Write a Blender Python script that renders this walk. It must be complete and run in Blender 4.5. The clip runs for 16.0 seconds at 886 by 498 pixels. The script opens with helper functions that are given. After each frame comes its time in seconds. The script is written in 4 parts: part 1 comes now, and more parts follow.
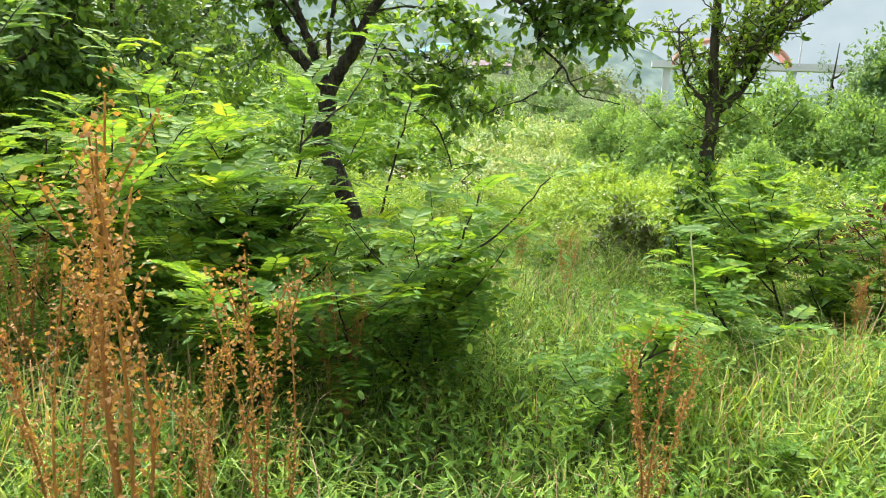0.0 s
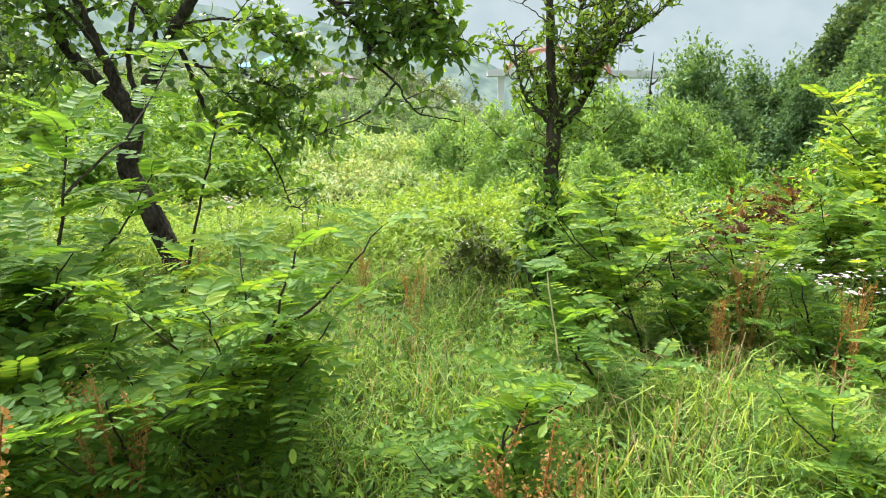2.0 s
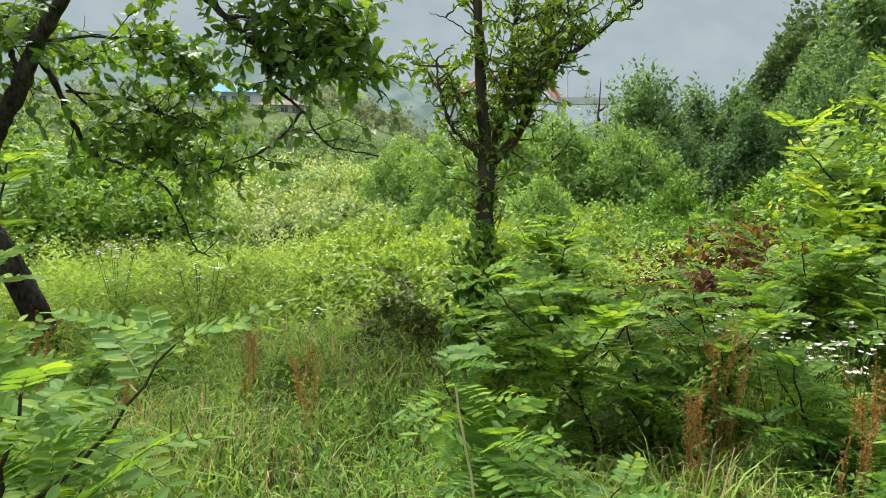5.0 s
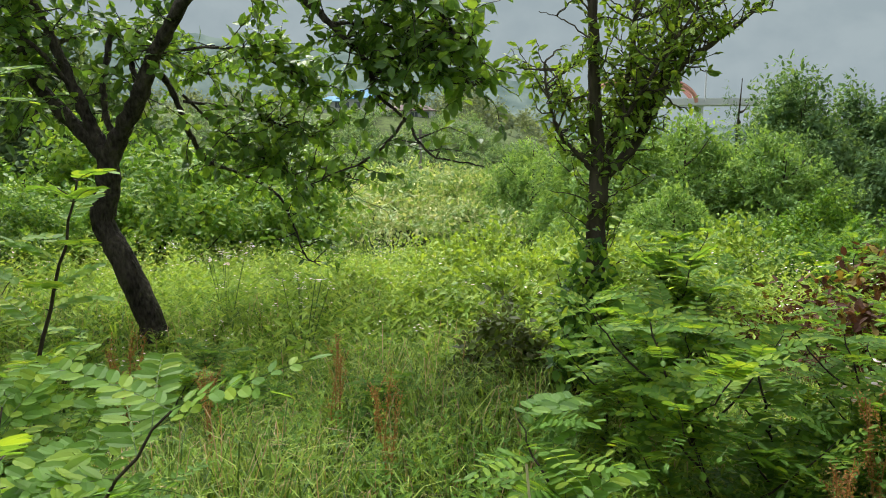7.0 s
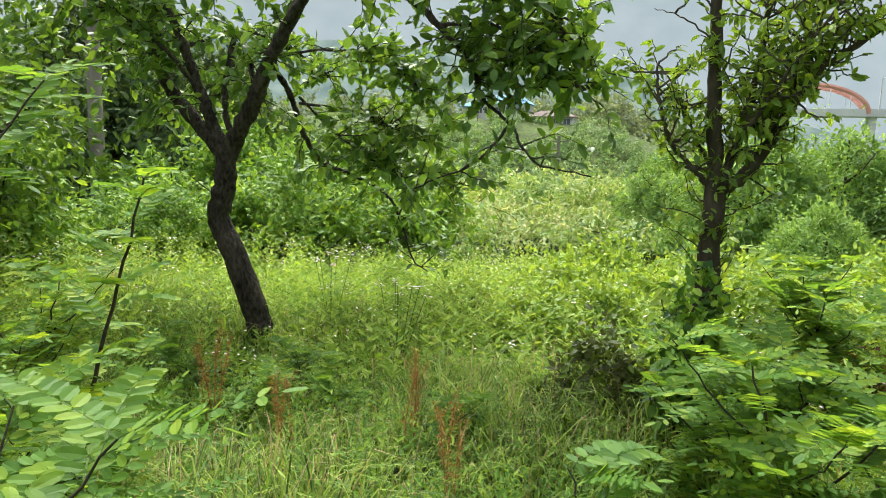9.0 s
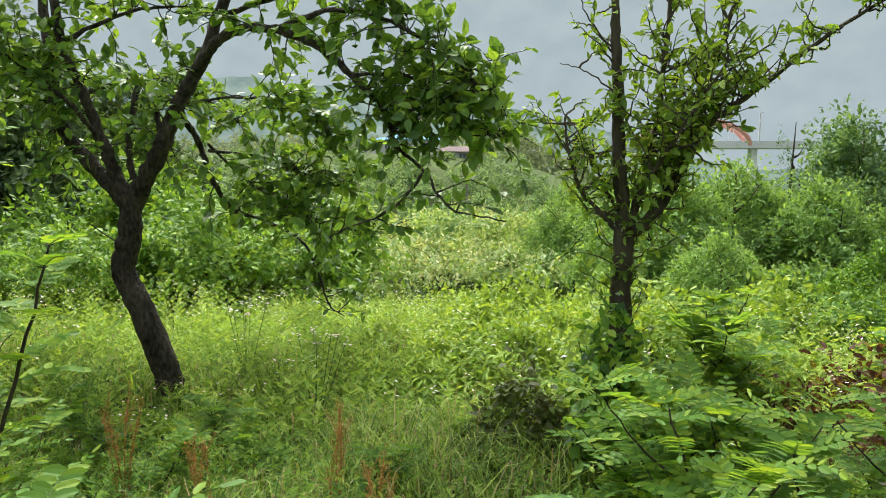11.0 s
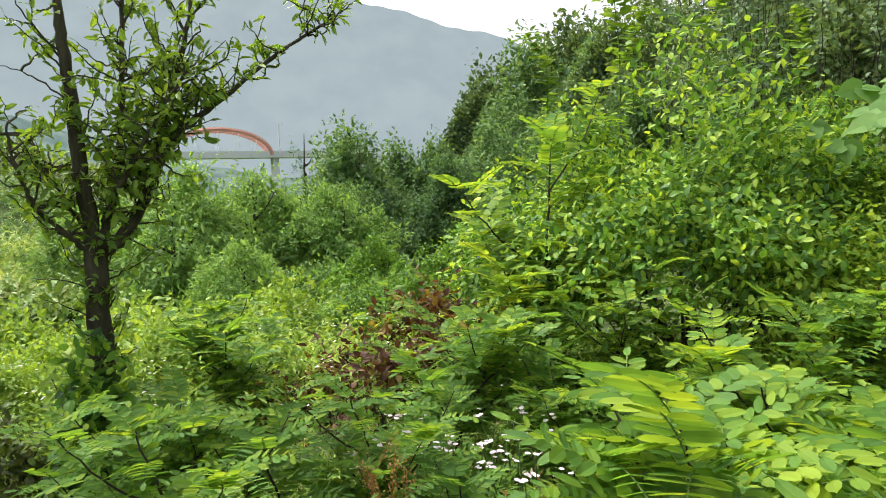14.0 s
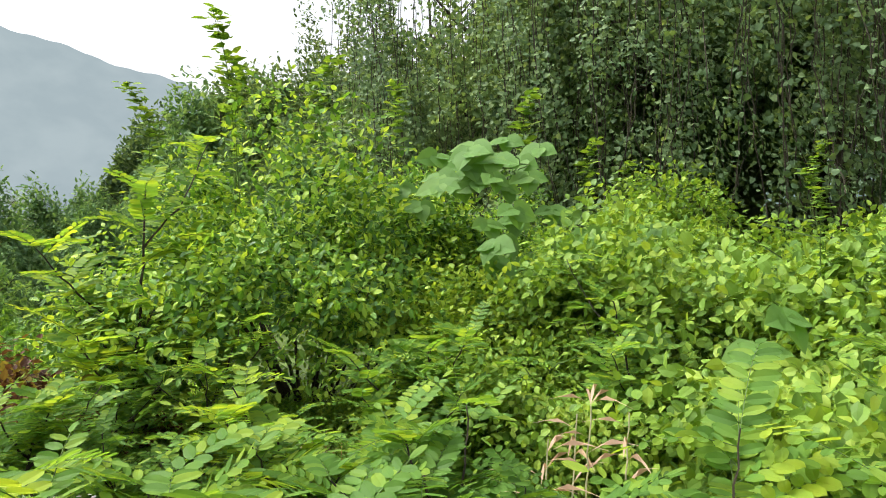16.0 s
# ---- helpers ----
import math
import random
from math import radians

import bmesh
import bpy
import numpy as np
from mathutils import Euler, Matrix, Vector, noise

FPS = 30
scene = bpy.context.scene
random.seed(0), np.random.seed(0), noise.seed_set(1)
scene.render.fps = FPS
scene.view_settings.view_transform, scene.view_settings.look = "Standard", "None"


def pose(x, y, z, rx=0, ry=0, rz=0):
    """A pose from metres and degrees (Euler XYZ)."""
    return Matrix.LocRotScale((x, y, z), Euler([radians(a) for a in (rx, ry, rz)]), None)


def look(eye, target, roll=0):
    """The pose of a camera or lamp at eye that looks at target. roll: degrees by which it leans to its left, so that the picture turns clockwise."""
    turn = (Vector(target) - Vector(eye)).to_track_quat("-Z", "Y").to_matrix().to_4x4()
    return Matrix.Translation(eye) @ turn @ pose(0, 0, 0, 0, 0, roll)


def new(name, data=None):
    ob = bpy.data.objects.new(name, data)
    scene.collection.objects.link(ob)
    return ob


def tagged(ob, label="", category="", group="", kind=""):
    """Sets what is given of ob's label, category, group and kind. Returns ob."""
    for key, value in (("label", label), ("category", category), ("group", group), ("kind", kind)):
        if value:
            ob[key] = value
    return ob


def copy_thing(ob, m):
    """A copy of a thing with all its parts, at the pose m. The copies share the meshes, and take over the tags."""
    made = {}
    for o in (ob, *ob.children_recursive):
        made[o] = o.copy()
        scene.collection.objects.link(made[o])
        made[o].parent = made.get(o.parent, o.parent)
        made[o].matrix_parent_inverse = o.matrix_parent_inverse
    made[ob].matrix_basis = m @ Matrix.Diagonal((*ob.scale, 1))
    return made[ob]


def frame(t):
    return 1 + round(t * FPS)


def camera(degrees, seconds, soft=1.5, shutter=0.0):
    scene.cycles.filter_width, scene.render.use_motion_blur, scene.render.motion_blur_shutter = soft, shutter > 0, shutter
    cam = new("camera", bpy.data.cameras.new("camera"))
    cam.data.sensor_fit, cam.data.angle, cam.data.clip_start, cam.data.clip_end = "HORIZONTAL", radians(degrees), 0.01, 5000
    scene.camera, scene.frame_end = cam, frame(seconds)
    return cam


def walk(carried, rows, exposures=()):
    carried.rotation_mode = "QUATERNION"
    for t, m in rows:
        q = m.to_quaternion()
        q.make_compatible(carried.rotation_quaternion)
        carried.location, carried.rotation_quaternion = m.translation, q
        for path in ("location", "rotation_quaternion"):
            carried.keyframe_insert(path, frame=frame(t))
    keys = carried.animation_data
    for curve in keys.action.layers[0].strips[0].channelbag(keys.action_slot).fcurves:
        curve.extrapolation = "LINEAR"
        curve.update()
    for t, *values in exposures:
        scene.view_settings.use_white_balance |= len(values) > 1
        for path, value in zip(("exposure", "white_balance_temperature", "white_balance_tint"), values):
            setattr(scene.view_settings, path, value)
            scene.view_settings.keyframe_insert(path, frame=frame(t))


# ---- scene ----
cam = camera(64.3, 16.0, soft=1.0, shutter=0.05)

PATH = [
    (0, (1.321, 1.147, 1.401), (0.88, 3.054, 0.986), 2.3),
    (0.5, (1.311, 1.279, 1.396), (1.058, 3.213, 0.951), 2.0),
    (1, (1.288, 1.349, 1.44), (1.151, 3.296, 0.999), 1.5),
    (1.5, (1.289, 1.506, 1.428), (1.216, 3.462, 1.019), 0.9),
    (2, (1.331, 1.726, 1.477), (1.299, 3.691, 1.102), 0.6),
    (2.5, (1.364, 1.865, 1.495), (1.353, 3.831, 1.132), 0.7),
    (3, (1.401, 1.997, 1.502), (1.425, 3.964, 1.139), 0.2),
    (3.5, (1.488, 2.173, 1.493), (1.555, 4.143, 1.151), 0.2),
    (4, (1.544, 2.354, 1.482), (1.648, 4.324, 1.154), 0.3),
    (6.5, (1.623, 2.891, 1.604), (1.594, 4.872, 1.329), 0.3),
    (7, (1.709, 2.982, 1.563), (1.45, 4.943, 1.27), 0.1),
    (7.5, (1.828, 3.168, 1.57), (1.367, 5.088, 1.254), 0.7),
    (8, (1.897, 3.251, 1.564), (1.34, 5.143, 1.231), 1.3),
    (8.5, (1.895, 3.273, 1.55), (1.27, 5.145, 1.23), 1.7),
    (9, (1.898, 3.246, 1.569), (1.268, 5.123, 1.286), 1.6),
    (9.5, (1.936, 3.251, 1.583), (1.379, 5.157, 1.343), 1.6),
    (11.8, (1.817, 3.222, 1.666), (1.479, 5.189, 1.525), 0.6),
    (12, (1.815, 3.253, 1.647), (1.501, 5.224, 1.52), 0.7),
    (12.5, (1.831, 3.291, 1.65), (1.691, 5.283, 1.534), 0.1),
    (13, (1.881, 3.381, 1.666), (2.062, 5.37, 1.546), -0.7),
    (13.5, (2.052, 3.282, 1.661), (2.581, 5.205, 1.516), -1.5),
    (14, (2.139, 3.236, 1.653), (2.983, 5.041, 1.484), -2.0),
    (14.5, (2.181, 3.141, 1.67), (3.31, 4.782, 1.493), -2.4),
    (15, (2.449, 2.992, 1.689), (3.771, 4.484, 1.526), -2.2),
    (15.5, (2.608, 2.856, 1.735), (4.065, 4.221, 1.602), -2.7),
    (16, (2.618, 2.838, 1.672), (4.156, 4.115, 1.615), -2.0),
]
walk(cam, [(t, look(eye, target, roll)) for t, eye, target, roll in PATH], [(0, 1.6), (4, 1.35), (6.5, 0.8), (9, 1.25), (13, 0.95), (14.5, 1.1), (16, 1.08)])

# ---- light ----
world = bpy.data.worlds.new("overcast_sky")
scene.world = world
world.use_nodes = True
wn, wl = world.node_tree.nodes, world.node_tree.links
sky = wn.new("ShaderNodeTexSky")
sky.sky_type, sky.sun_disc = "NISHITA", False
sky.sun_elevation, sky.sun_rotation = radians(58), radians(-30)
sky.dust_density, sky.air_density = 6.0, 1.0
soften = wn.new("ShaderNodeHueSaturation")
soften.inputs["Saturation"].default_value = 0.22
wl.new(sky.outputs[0], soften.inputs["Color"])
wl.new(soften.outputs[0], wn["Background"].inputs[0])
wn["Background"].inputs[1].default_value = 0.15
sun = new("sun", bpy.data.lights.new("sun", "SUN"))
sun.data.energy, sun.data.angle, sun.data.color = 1.5, radians(25), (1.0, 0.97, 0.92)
sun.matrix_world = look((-10, 17, 32), (0, 0, 0))

# ---- materials ----


def nodes_of(name):
    m = bpy.data.materials.new(name)
    m.use_nodes = True
    return m, m.node_tree.nodes, m.node_tree.links


def ramp(n, l, source, stops):
    r = n.new("ShaderNodeValToRGB")
    while len(r.color_ramp.elements) < len(stops):
        r.color_ramp.elements.new(0.5)
    for e, (at, col) in zip(r.color_ramp.elements, stops):
        e.position, e.color = at, (*col, 1)
    l.new(source, r.inputs[0])
    return r.outputs[0]


def leaf_material(name, dark, mid, light, rough=0.5, through_light=0.36, patch=0.9, gloss=0.25, vary=0.7):
    """Foliage: each leaf has its own tone, whole patches drift, light passes through."""
    dark, mid, light = [(c[0] * 1.18 + 0.004, c[1], c[2] * 1.3 + 0.004) for c in (dark, mid, light)]
    m, n, l = nodes_of(name)
    geo, tex = n.new("ShaderNodeNewGeometry"), n.new("ShaderNodeTexNoise")
    spot = n.new("ShaderNodeTexCoord")
    l.new(spot.outputs["Object"], tex.inputs["Vector"])
    tex.inputs["Scale"].default_value, tex.inputs["Detail"].default_value = patch, 2
    info = n.new("ShaderNodeObjectInfo")
    a = n.new("ShaderNodeMath"); a.operation = "MULTIPLY_ADD"
    l.new(geo.outputs["Random Per Island"], a.inputs[0]); a.inputs[1].default_value = vary
    b = n.new("ShaderNodeMath"); b.operation = "MULTIPLY_ADD"
    l.new(tex.outputs["Fac"], b.inputs[0]); b.inputs[1].default_value = 0.7; b.inputs[2].default_value = 0.05 - vary / 2
    c = n.new("ShaderNodeMath"); c.operation = "MULTIPLY_ADD"
    l.new(info.outputs["Random"], c.inputs[0]); c.inputs[1].default_value = 0.2
    l.new(b.outputs[0], c.inputs[2]); l.new(c.outputs[0], a.inputs[2])
    col = ramp(n, l, a.outputs[0], [(0.05, dark), (0.5, mid), (0.95, light)])
    p = n["Principled BSDF"]
    l.new(col, p.inputs["Base Color"])
    p.inputs["Roughness"].default_value = rough
    p.inputs["Specular IOR Level"].default_value = gloss
    fine = n.new("ShaderNodeTexNoise")
    fine.inputs["Scale"].default_value = 90
    l.new(spot.outputs["Object"], fine.inputs["Vector"])
    bump = n.new("ShaderNodeBump")
    bump.inputs["Strength"].default_value, bump.inputs["Distance"].default_value = 0.25, 0.004
    l.new(fine.outputs["Fac"], bump.inputs["Height"]); l.new(bump.outputs[0], p.inputs["Normal"])
    tr, mix = n.new("ShaderNodeBsdfTranslucent"), n.new("ShaderNodeMixShader")
    warm = n.new("ShaderNodeMix"); warm.data_type = "RGBA"; warm.blend_type = "MULTIPLY"
    warm.inputs[0].default_value = 1.0
    l.new(col, warm.inputs[6]); warm.inputs[7].default_value = (1.55, 1.35, 0.55, 1)
    l.new(warm.outputs[2], tr.inputs["Color"])
    mix.inputs[0].default_value = through_light
    l.new(p.outputs[0], mix.inputs[1]); l.new(tr.outputs[0], mix.inputs[2])
    l.new(mix.outputs[0], n["Material Output"].inputs[0])
    return m


def rough_material(name, dark, light, scale=8.0, rough=0.85, bump_depth=0.01, stretch=(1, 1, 1), metal=0.0):
    """Bark, concrete, soil, render: two scales of stain and a relief."""
    m, n, l = nodes_of(name)
    spot, mapping = n.new("ShaderNodeTexCoord"), n.new("ShaderNodeMapping")
    mapping.inputs["Scale"].default_value = stretch
    l.new(spot.outputs["Object"], mapping.inputs[0])
    big, small = n.new("ShaderNodeTexNoise"), n.new("ShaderNodeTexNoise")
    for tex, s in ((big, scale * 0.2), (small, scale)):
        tex.inputs["Scale"].default_value, tex.inputs["Detail"].default_value = s, 6
        l.new(mapping.outputs[0], tex.inputs["Vector"])
    add = n.new("ShaderNodeMath"); add.operation = "MULTIPLY_ADD"
    l.new(big.outputs["Fac"], add.inputs[0]); add.inputs[1].default_value = 0.5
    half = n.new("ShaderNodeMath"); half.operation = "MULTIPLY"
    l.new(small.outputs["Fac"], half.inputs[0]); half.inputs[1].default_value = 0.5
    l.new(half.outputs[0], add.inputs[2])
    p = n["Principled BSDF"]
    l.new(ramp(n, l, add.outputs[0], [(0.35, dark), (0.65, light)]), p.inputs["Base Color"])
    p.inputs["Roughness"].default_value, p.inputs["Metallic"].default_value = rough, metal
    p.inputs["Specular IOR Level"].default_value = 0.2
    bump = n.new("ShaderNodeBump")
    bump.inputs["Distance"].default_value = bump_depth
    l.new(small.outputs["Fac"], bump.inputs["Height"]); l.new(bump.outputs[0], p.inputs["Normal"])
    return m


def haze_glow_material(name, low, high, grain=0.02):
    """Mountains far off: rain mist put into a pale colour that glows by itself."""
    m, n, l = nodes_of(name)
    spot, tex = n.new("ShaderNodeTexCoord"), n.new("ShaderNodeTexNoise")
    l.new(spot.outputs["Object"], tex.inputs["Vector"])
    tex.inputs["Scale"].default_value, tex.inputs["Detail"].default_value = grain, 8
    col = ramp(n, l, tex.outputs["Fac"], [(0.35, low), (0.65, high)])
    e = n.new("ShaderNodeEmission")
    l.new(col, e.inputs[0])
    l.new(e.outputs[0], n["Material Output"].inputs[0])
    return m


LOCUST = leaf_material("locust_leaf", (0.05, 0.15, 0.028), (0.12, 0.29, 0.036), (0.38, 0.56, 0.04), through_light=0.5, patch=3.0, gloss=0.2, vary=0.38)
PERSIMMON = leaf_material("persimmon_leaf", (0.035, 0.10, 0.02), (0.085, 0.215, 0.032), (0.18, 0.36, 0.045), 0.38, 0.42, gloss=0.35)
TWO = leaf_material("fresh_leaf", (0.08, 0.18, 0.025), (0.15, 0.31, 0.035), (0.27, 0.44, 0.05), 0.4, 0.42)
BUSH = leaf_material("bush_leaf", (0.05, 0.15, 0.02), (0.13, 0.31, 0.035), (0.26, 0.46, 0.05))
BRIGHT = leaf_material("lime_bush_leaf", (0.10, 0.22, 0.025), (0.20, 0.38, 0.045), (0.33, 0.52, 0.065))
SOFT = leaf_material("feathery_leaf", (0.085, 0.21, 0.045), (0.165, 0.35, 0.075), (0.27, 0.49, 0.11), 0.6, 0.4, 0.5)
PALE = leaf_material("pale_blossom_leaf", (0.09, 0.22, 0.04), (0.24, 0.42, 0.11), (0.44, 0.56, 0.24))
# Softer green: the drizzle haze before these trees is in the leaf colour.
MIST = leaf_material("misty_leaf", (0.045, 0.125, 0.035), (0.10, 0.23, 0.07), (0.18, 0.34, 0.10), 0.7, 0.35, 0.3)
DEEP = leaf_material("deep_wood_leaf", (0.035, 0.085, 0.03), (0.08, 0.17, 0.05), (0.17, 0.28, 0.085), 0.7, 0.3, 0.4, gloss=0.12)
# Haze of the distance mixed into this leaf colour, greyer and paler.
FAR_HAZED = leaf_material("hazed_far_leaf", (0.10, 0.17, 0.09), (0.145, 0.23, 0.115), (0.21, 0.31, 0.14), 0.9, 0.3, 0.1)
# Fresh green foliage, with the slope's mist blended into its colour.
ORCHARD = leaf_material("misty_orchard_leaf", (0.09, 0.20, 0.07), (0.17, 0.33, 0.12), (0.27, 0.44, 0.17), 0.8, 0.35, 0.15)
VINE = leaf_material("vine_leaf", (0.07, 0.18, 0.02), (0.17, 0.35, 0.035), (0.32, 0.50, 0.055))
BRAMBLE = leaf_material("bramble_leaf", (0.028, 0.10, 0.016), (0.12, 0.31, 0.03), (0.36, 0.58, 0.06), 0.42, 0.38, vary=0.85)
DRAPE = leaf_material("drape_leaf", (0.05, 0.115, 0.04), (0.105, 0.21, 0.07), (0.20, 0.34, 0.115), 0.6, 0.35, 0.8)
KUDZU = leaf_material("kudzu_leaf", (0.07, 0.20, 0.035), (0.12, 0.29, 0.05), (0.21, 0.41, 0.06), 0.55, 0.4)
RUSTY = leaf_material("rust_leaf", (0.045, 0.028, 0.014), (0.10, 0.055, 0.022), (0.24, 0.27, 0.035), 0.7, 0.3)
BROWN = leaf_material("brown_leaf", (0.03, 0.06, 0.01), (0.075, 0.12, 0.018), (0.13, 0.27, 0.03), 0.5, 0.3)
GRASS = leaf_material("grass_blade", (0.035, 0.09, 0.012), (0.15, 0.31, 0.04), (0.33, 0.52, 0.085), 0.5, 0.4, 0.6, vary=0.9)
WEED = leaf_material("meadow_weed", (0.08, 0.19, 0.024), (0.20, 0.40, 0.05), (0.35, 0.55, 0.10), 0.55, 0.42, 0.6, vary=0.6)
DOCK = leaf_material("dock_seed", (0.19, 0.12, 0.032), (0.32, 0.215, 0.06), (0.43, 0.34, 0.12), 0.8, 0.35)
STRAW = leaf_material("straw", (0.3, 0.24, 0.11), (0.42, 0.35, 0.18), (0.55, 0.48, 0.28), 0.8, 0.3)
PETAL = leaf_material("white_petal", (0.6, 0.6, 0.55), (0.75, 0.75, 0.7), (0.82, 0.82, 0.78), 0.6, 0.3)
PINK = leaf_material("thistle_petal", (0.3, 0.08, 0.2), (0.42, 0.14, 0.3), (0.5, 0.2, 0.38), 0.6, 0.3)
BARK = rough_material("wet_dark_bark", (0.010, 0.008, 0.006), (0.10, 0.085, 0.07), 42, 0.8, 0.05, (1, 1, 0.45))
BARK_GREY = rough_material("mossy_bark", (0.03, 0.026, 0.018), (0.10, 0.085, 0.06), 30, 0.85, 0.015, (1, 1, 0.3))
STEM = rough_material("dark_thorny_stem", (0.02, 0.014, 0.012), (0.06, 0.045, 0.03), 40, 0.6, 0.004)
GREEN_STEM = rough_material("green_stem", (0.07, 0.13, 0.03), (0.15, 0.22, 0.06), 30, 0.6, 0.003)
DRY_STEM = rough_material("dry_stem", (0.42, 0.38, 0.2), (0.6, 0.55, 0.35), 30, 0.8, 0.003)
CONCRETE = rough_material("weathered_concrete", (0.15, 0.135, 0.115), (0.26, 0.24, 0.21), 6, 0.9, 0.003, (1, 1, 0.3))
SOIL = rough_material("meadow_soil", (0.03, 0.045, 0.012), (0.10, 0.15, 0.035), 1.5, 0.95, 0.03)
WALLS = rough_material("white_render", (0.48, 0.49, 0.49), (0.6, 0.61, 0.61), 0.8, 0.9, 0.005)
# Blue roof metal, its colour lightened to stand for mist in between.
BLUE_ROOF = rough_material("misted_blue_roof", (0.14, 0.29, 0.42), (0.19, 0.36, 0.50), 0.6, 0.95, 0.005)
GREY_ROOF = rough_material("brown_tile_roof", (0.12, 0.09, 0.09), (0.2, 0.15, 0.14), 0.8, 0.8, 0.01)
GLASS = rough_material("dark_window", (0.08, 0.10, 0.12), (0.16, 0.18, 0.2), 0.4, 0.2, 0.001)
# Red arch paint with distance mist worked into it, hence the pinker tone.
ARCH = rough_material("red_painted_steel", (0.5, 0.24, 0.19), (0.58, 0.3, 0.24), 0.3, 0.7, 0.005)
DECK = rough_material("pale_bridge_concrete", (0.55, 0.58, 0.6), (0.66, 0.69, 0.7), 0.1, 0.9, 0.005)
# Backdrop colours already hold the haze of the air, and glow unlit.
MOUNTAIN = haze_glow_material("misty_mountain", (0.19, 0.232, 0.25), (0.215, 0.257, 0.273))
MOUNTAIN_NEAR = haze_glow_material("misty_foothill", (0.10, 0.145, 0.135), (0.18, 0.235, 0.21), 0.07)

# ---- shape helpers ----
rng = np.random.default_rng(7)


def mesh_of(name, V, F, material, smooth=False):
    me = bpy.data.meshes.new(name)
    V = np.asarray(V, dtype=np.float32)
    F = [np.asarray(f, dtype=np.int32) for f in (F if isinstance(F, list) else [F]) if len(f)]
    counts = np.concatenate([np.full(len(f), f.shape[1], dtype=np.int32) for f in F])
    loops = np.concatenate([f.ravel() for f in F])
    me.vertices.add(len(V)); me.vertices.foreach_set("co", V.ravel())
    me.loops.add(len(loops)); me.loops.foreach_set("vertex_index", loops)
    me.polygons.add(len(counts))
    starts = np.concatenate([[0], np.cumsum(counts)[:-1]]).astype(np.int32)
    me.polygons.foreach_set("loop_start", starts)
    me.polygons.foreach_set("use_smooth", np.full(len(counts), smooth))
    me.materials.append(material)
    me.update(calc_edges=True)
    me.validate()
    return me


def part(name, V, F, material, parent=None, label="", smooth=False):
    ob = new(name, mesh_of(name, V, F, material, smooth))
    ob.parent = parent
    return tagged(ob, label)


def thing(name, label, category, group="", kind=""):
    return tagged(new(name), label, category, group, kind)


def join(pieces):
    """Several (V, F) with equal face sizes into one."""
    Vs, Fs, k = [], [], 0
    for V, F in pieces:
        Vs.append(V); Fs.append(np.asarray(F) + k); k += len(V)
    return np.concatenate(Vs), np.concatenate(Fs)


def tube(points, radii, sides=6):
    """A tapered limb along a smoothed line."""
    P = np.asarray(points, dtype=float)
    R = np.full(len(P), radii) if np.isscalar(radii) else np.asarray(radii, dtype=float)
    T = np.gradient(P, axis=0)
    T /= np.linalg.norm(T, axis=1)[:, None] + 1e-9
    ref = np.array([0.31, 0.87, 0.37])
    A = np.cross(T, ref); A /= np.linalg.norm(A, axis=1)[:, None] + 1e-9
    B = np.cross(T, A)
    ang = np.arange(sides) * 2 * np.pi / sides
    V = P[:, None] + R[:, None, None] * (np.cos(ang)[None, :, None] * A[:, None] + np.sin(ang)[None, :, None] * B[:, None])
    i, j = np.meshgrid(np.arange(len(P) - 1), np.arange(sides), indexing="ij")
    j2 = (j + 1) % sides
    F = np.stack([i * sides + j, i * sides + j2, (i + 1) * sides + j2, (i + 1) * sides + j], -1).reshape(-1, 4)
    return V.reshape(-1, 3), F


def bend(points, steps=5, wobble=0.0):
    """Catmull-Rom through the points, with a little natural wobble."""
    P = np.asarray(points, dtype=float)
    Q = np.vstack([2 * P[0] - P[1], P, 2 * P[-1] - P[-2]])
    out = []
    for k in range(1, len(Q) - 2):
        for u in np.linspace(0, 1, steps, endpoint=False):
            a, b, c, d = Q[k - 1], Q[k], Q[k + 1], Q[k + 2]
            out.append(0.5 * (2 * b + (c - a) * u + (2 * a - 5 * b + 4 * c - d) * u * u + (3 * b - a - 3 * c + d) * u ** 3))
    out.append(P[-1])
    out = np.array(out)
    out[1:-1] += rng.normal(0, wobble, out[1:-1].shape) if wobble else 0
    return out


def blade_shape(width=0.5, cup=0.05, droop=0.1):
    """A folded oval leaf, one unit long along y."""
    w = width / 2
    V = np.array([(0, 0, 0), (0, 0.5, 0), (0, 1, -droop), (-w, 0.3, cup), (-w * 0.85, 0.7, cup - droop * 0.4),
                  (w, 0.3, cup), (w * 0.85, 0.7, cup - droop * 0.4)])
    F = np.array([(0, 1, 3), (1, 4, 3), (1, 2, 4), (0, 5, 1), (1, 5, 6), (1, 6, 2)])
    return V, F


def oval_shape(width=0.5, cup=0.05):
    """A blunt oval leaflet with a folded midrib."""
    rows_ = ((0.0, 0.0), (0.16, 0.72), (0.5, 1.0), (0.84, 0.72), (1.0, 0.12))
    V = [(k * width / 2 * w, y, (cup if k else 0) - 0.07 * y * y) for y, w in rows_ for k in (-1, 0, 1)]
    F = []
    for k in range(4):
        a = 3 * k
        for q in (a, a + 1):
            F += [(q, q + 1, q + 4), (q, q + 4, q + 3)]
    return np.array(V, float), np.array(F)


def simple_shape(width=0.5):
    w = width / 2
    return np.array([(0, 0, 0), (-w, 0.45, 0.06), (0, 1, -0.05), (w, 0.45, 0.06)]), np.array([(0, 3, 2), (0, 2, 1)])


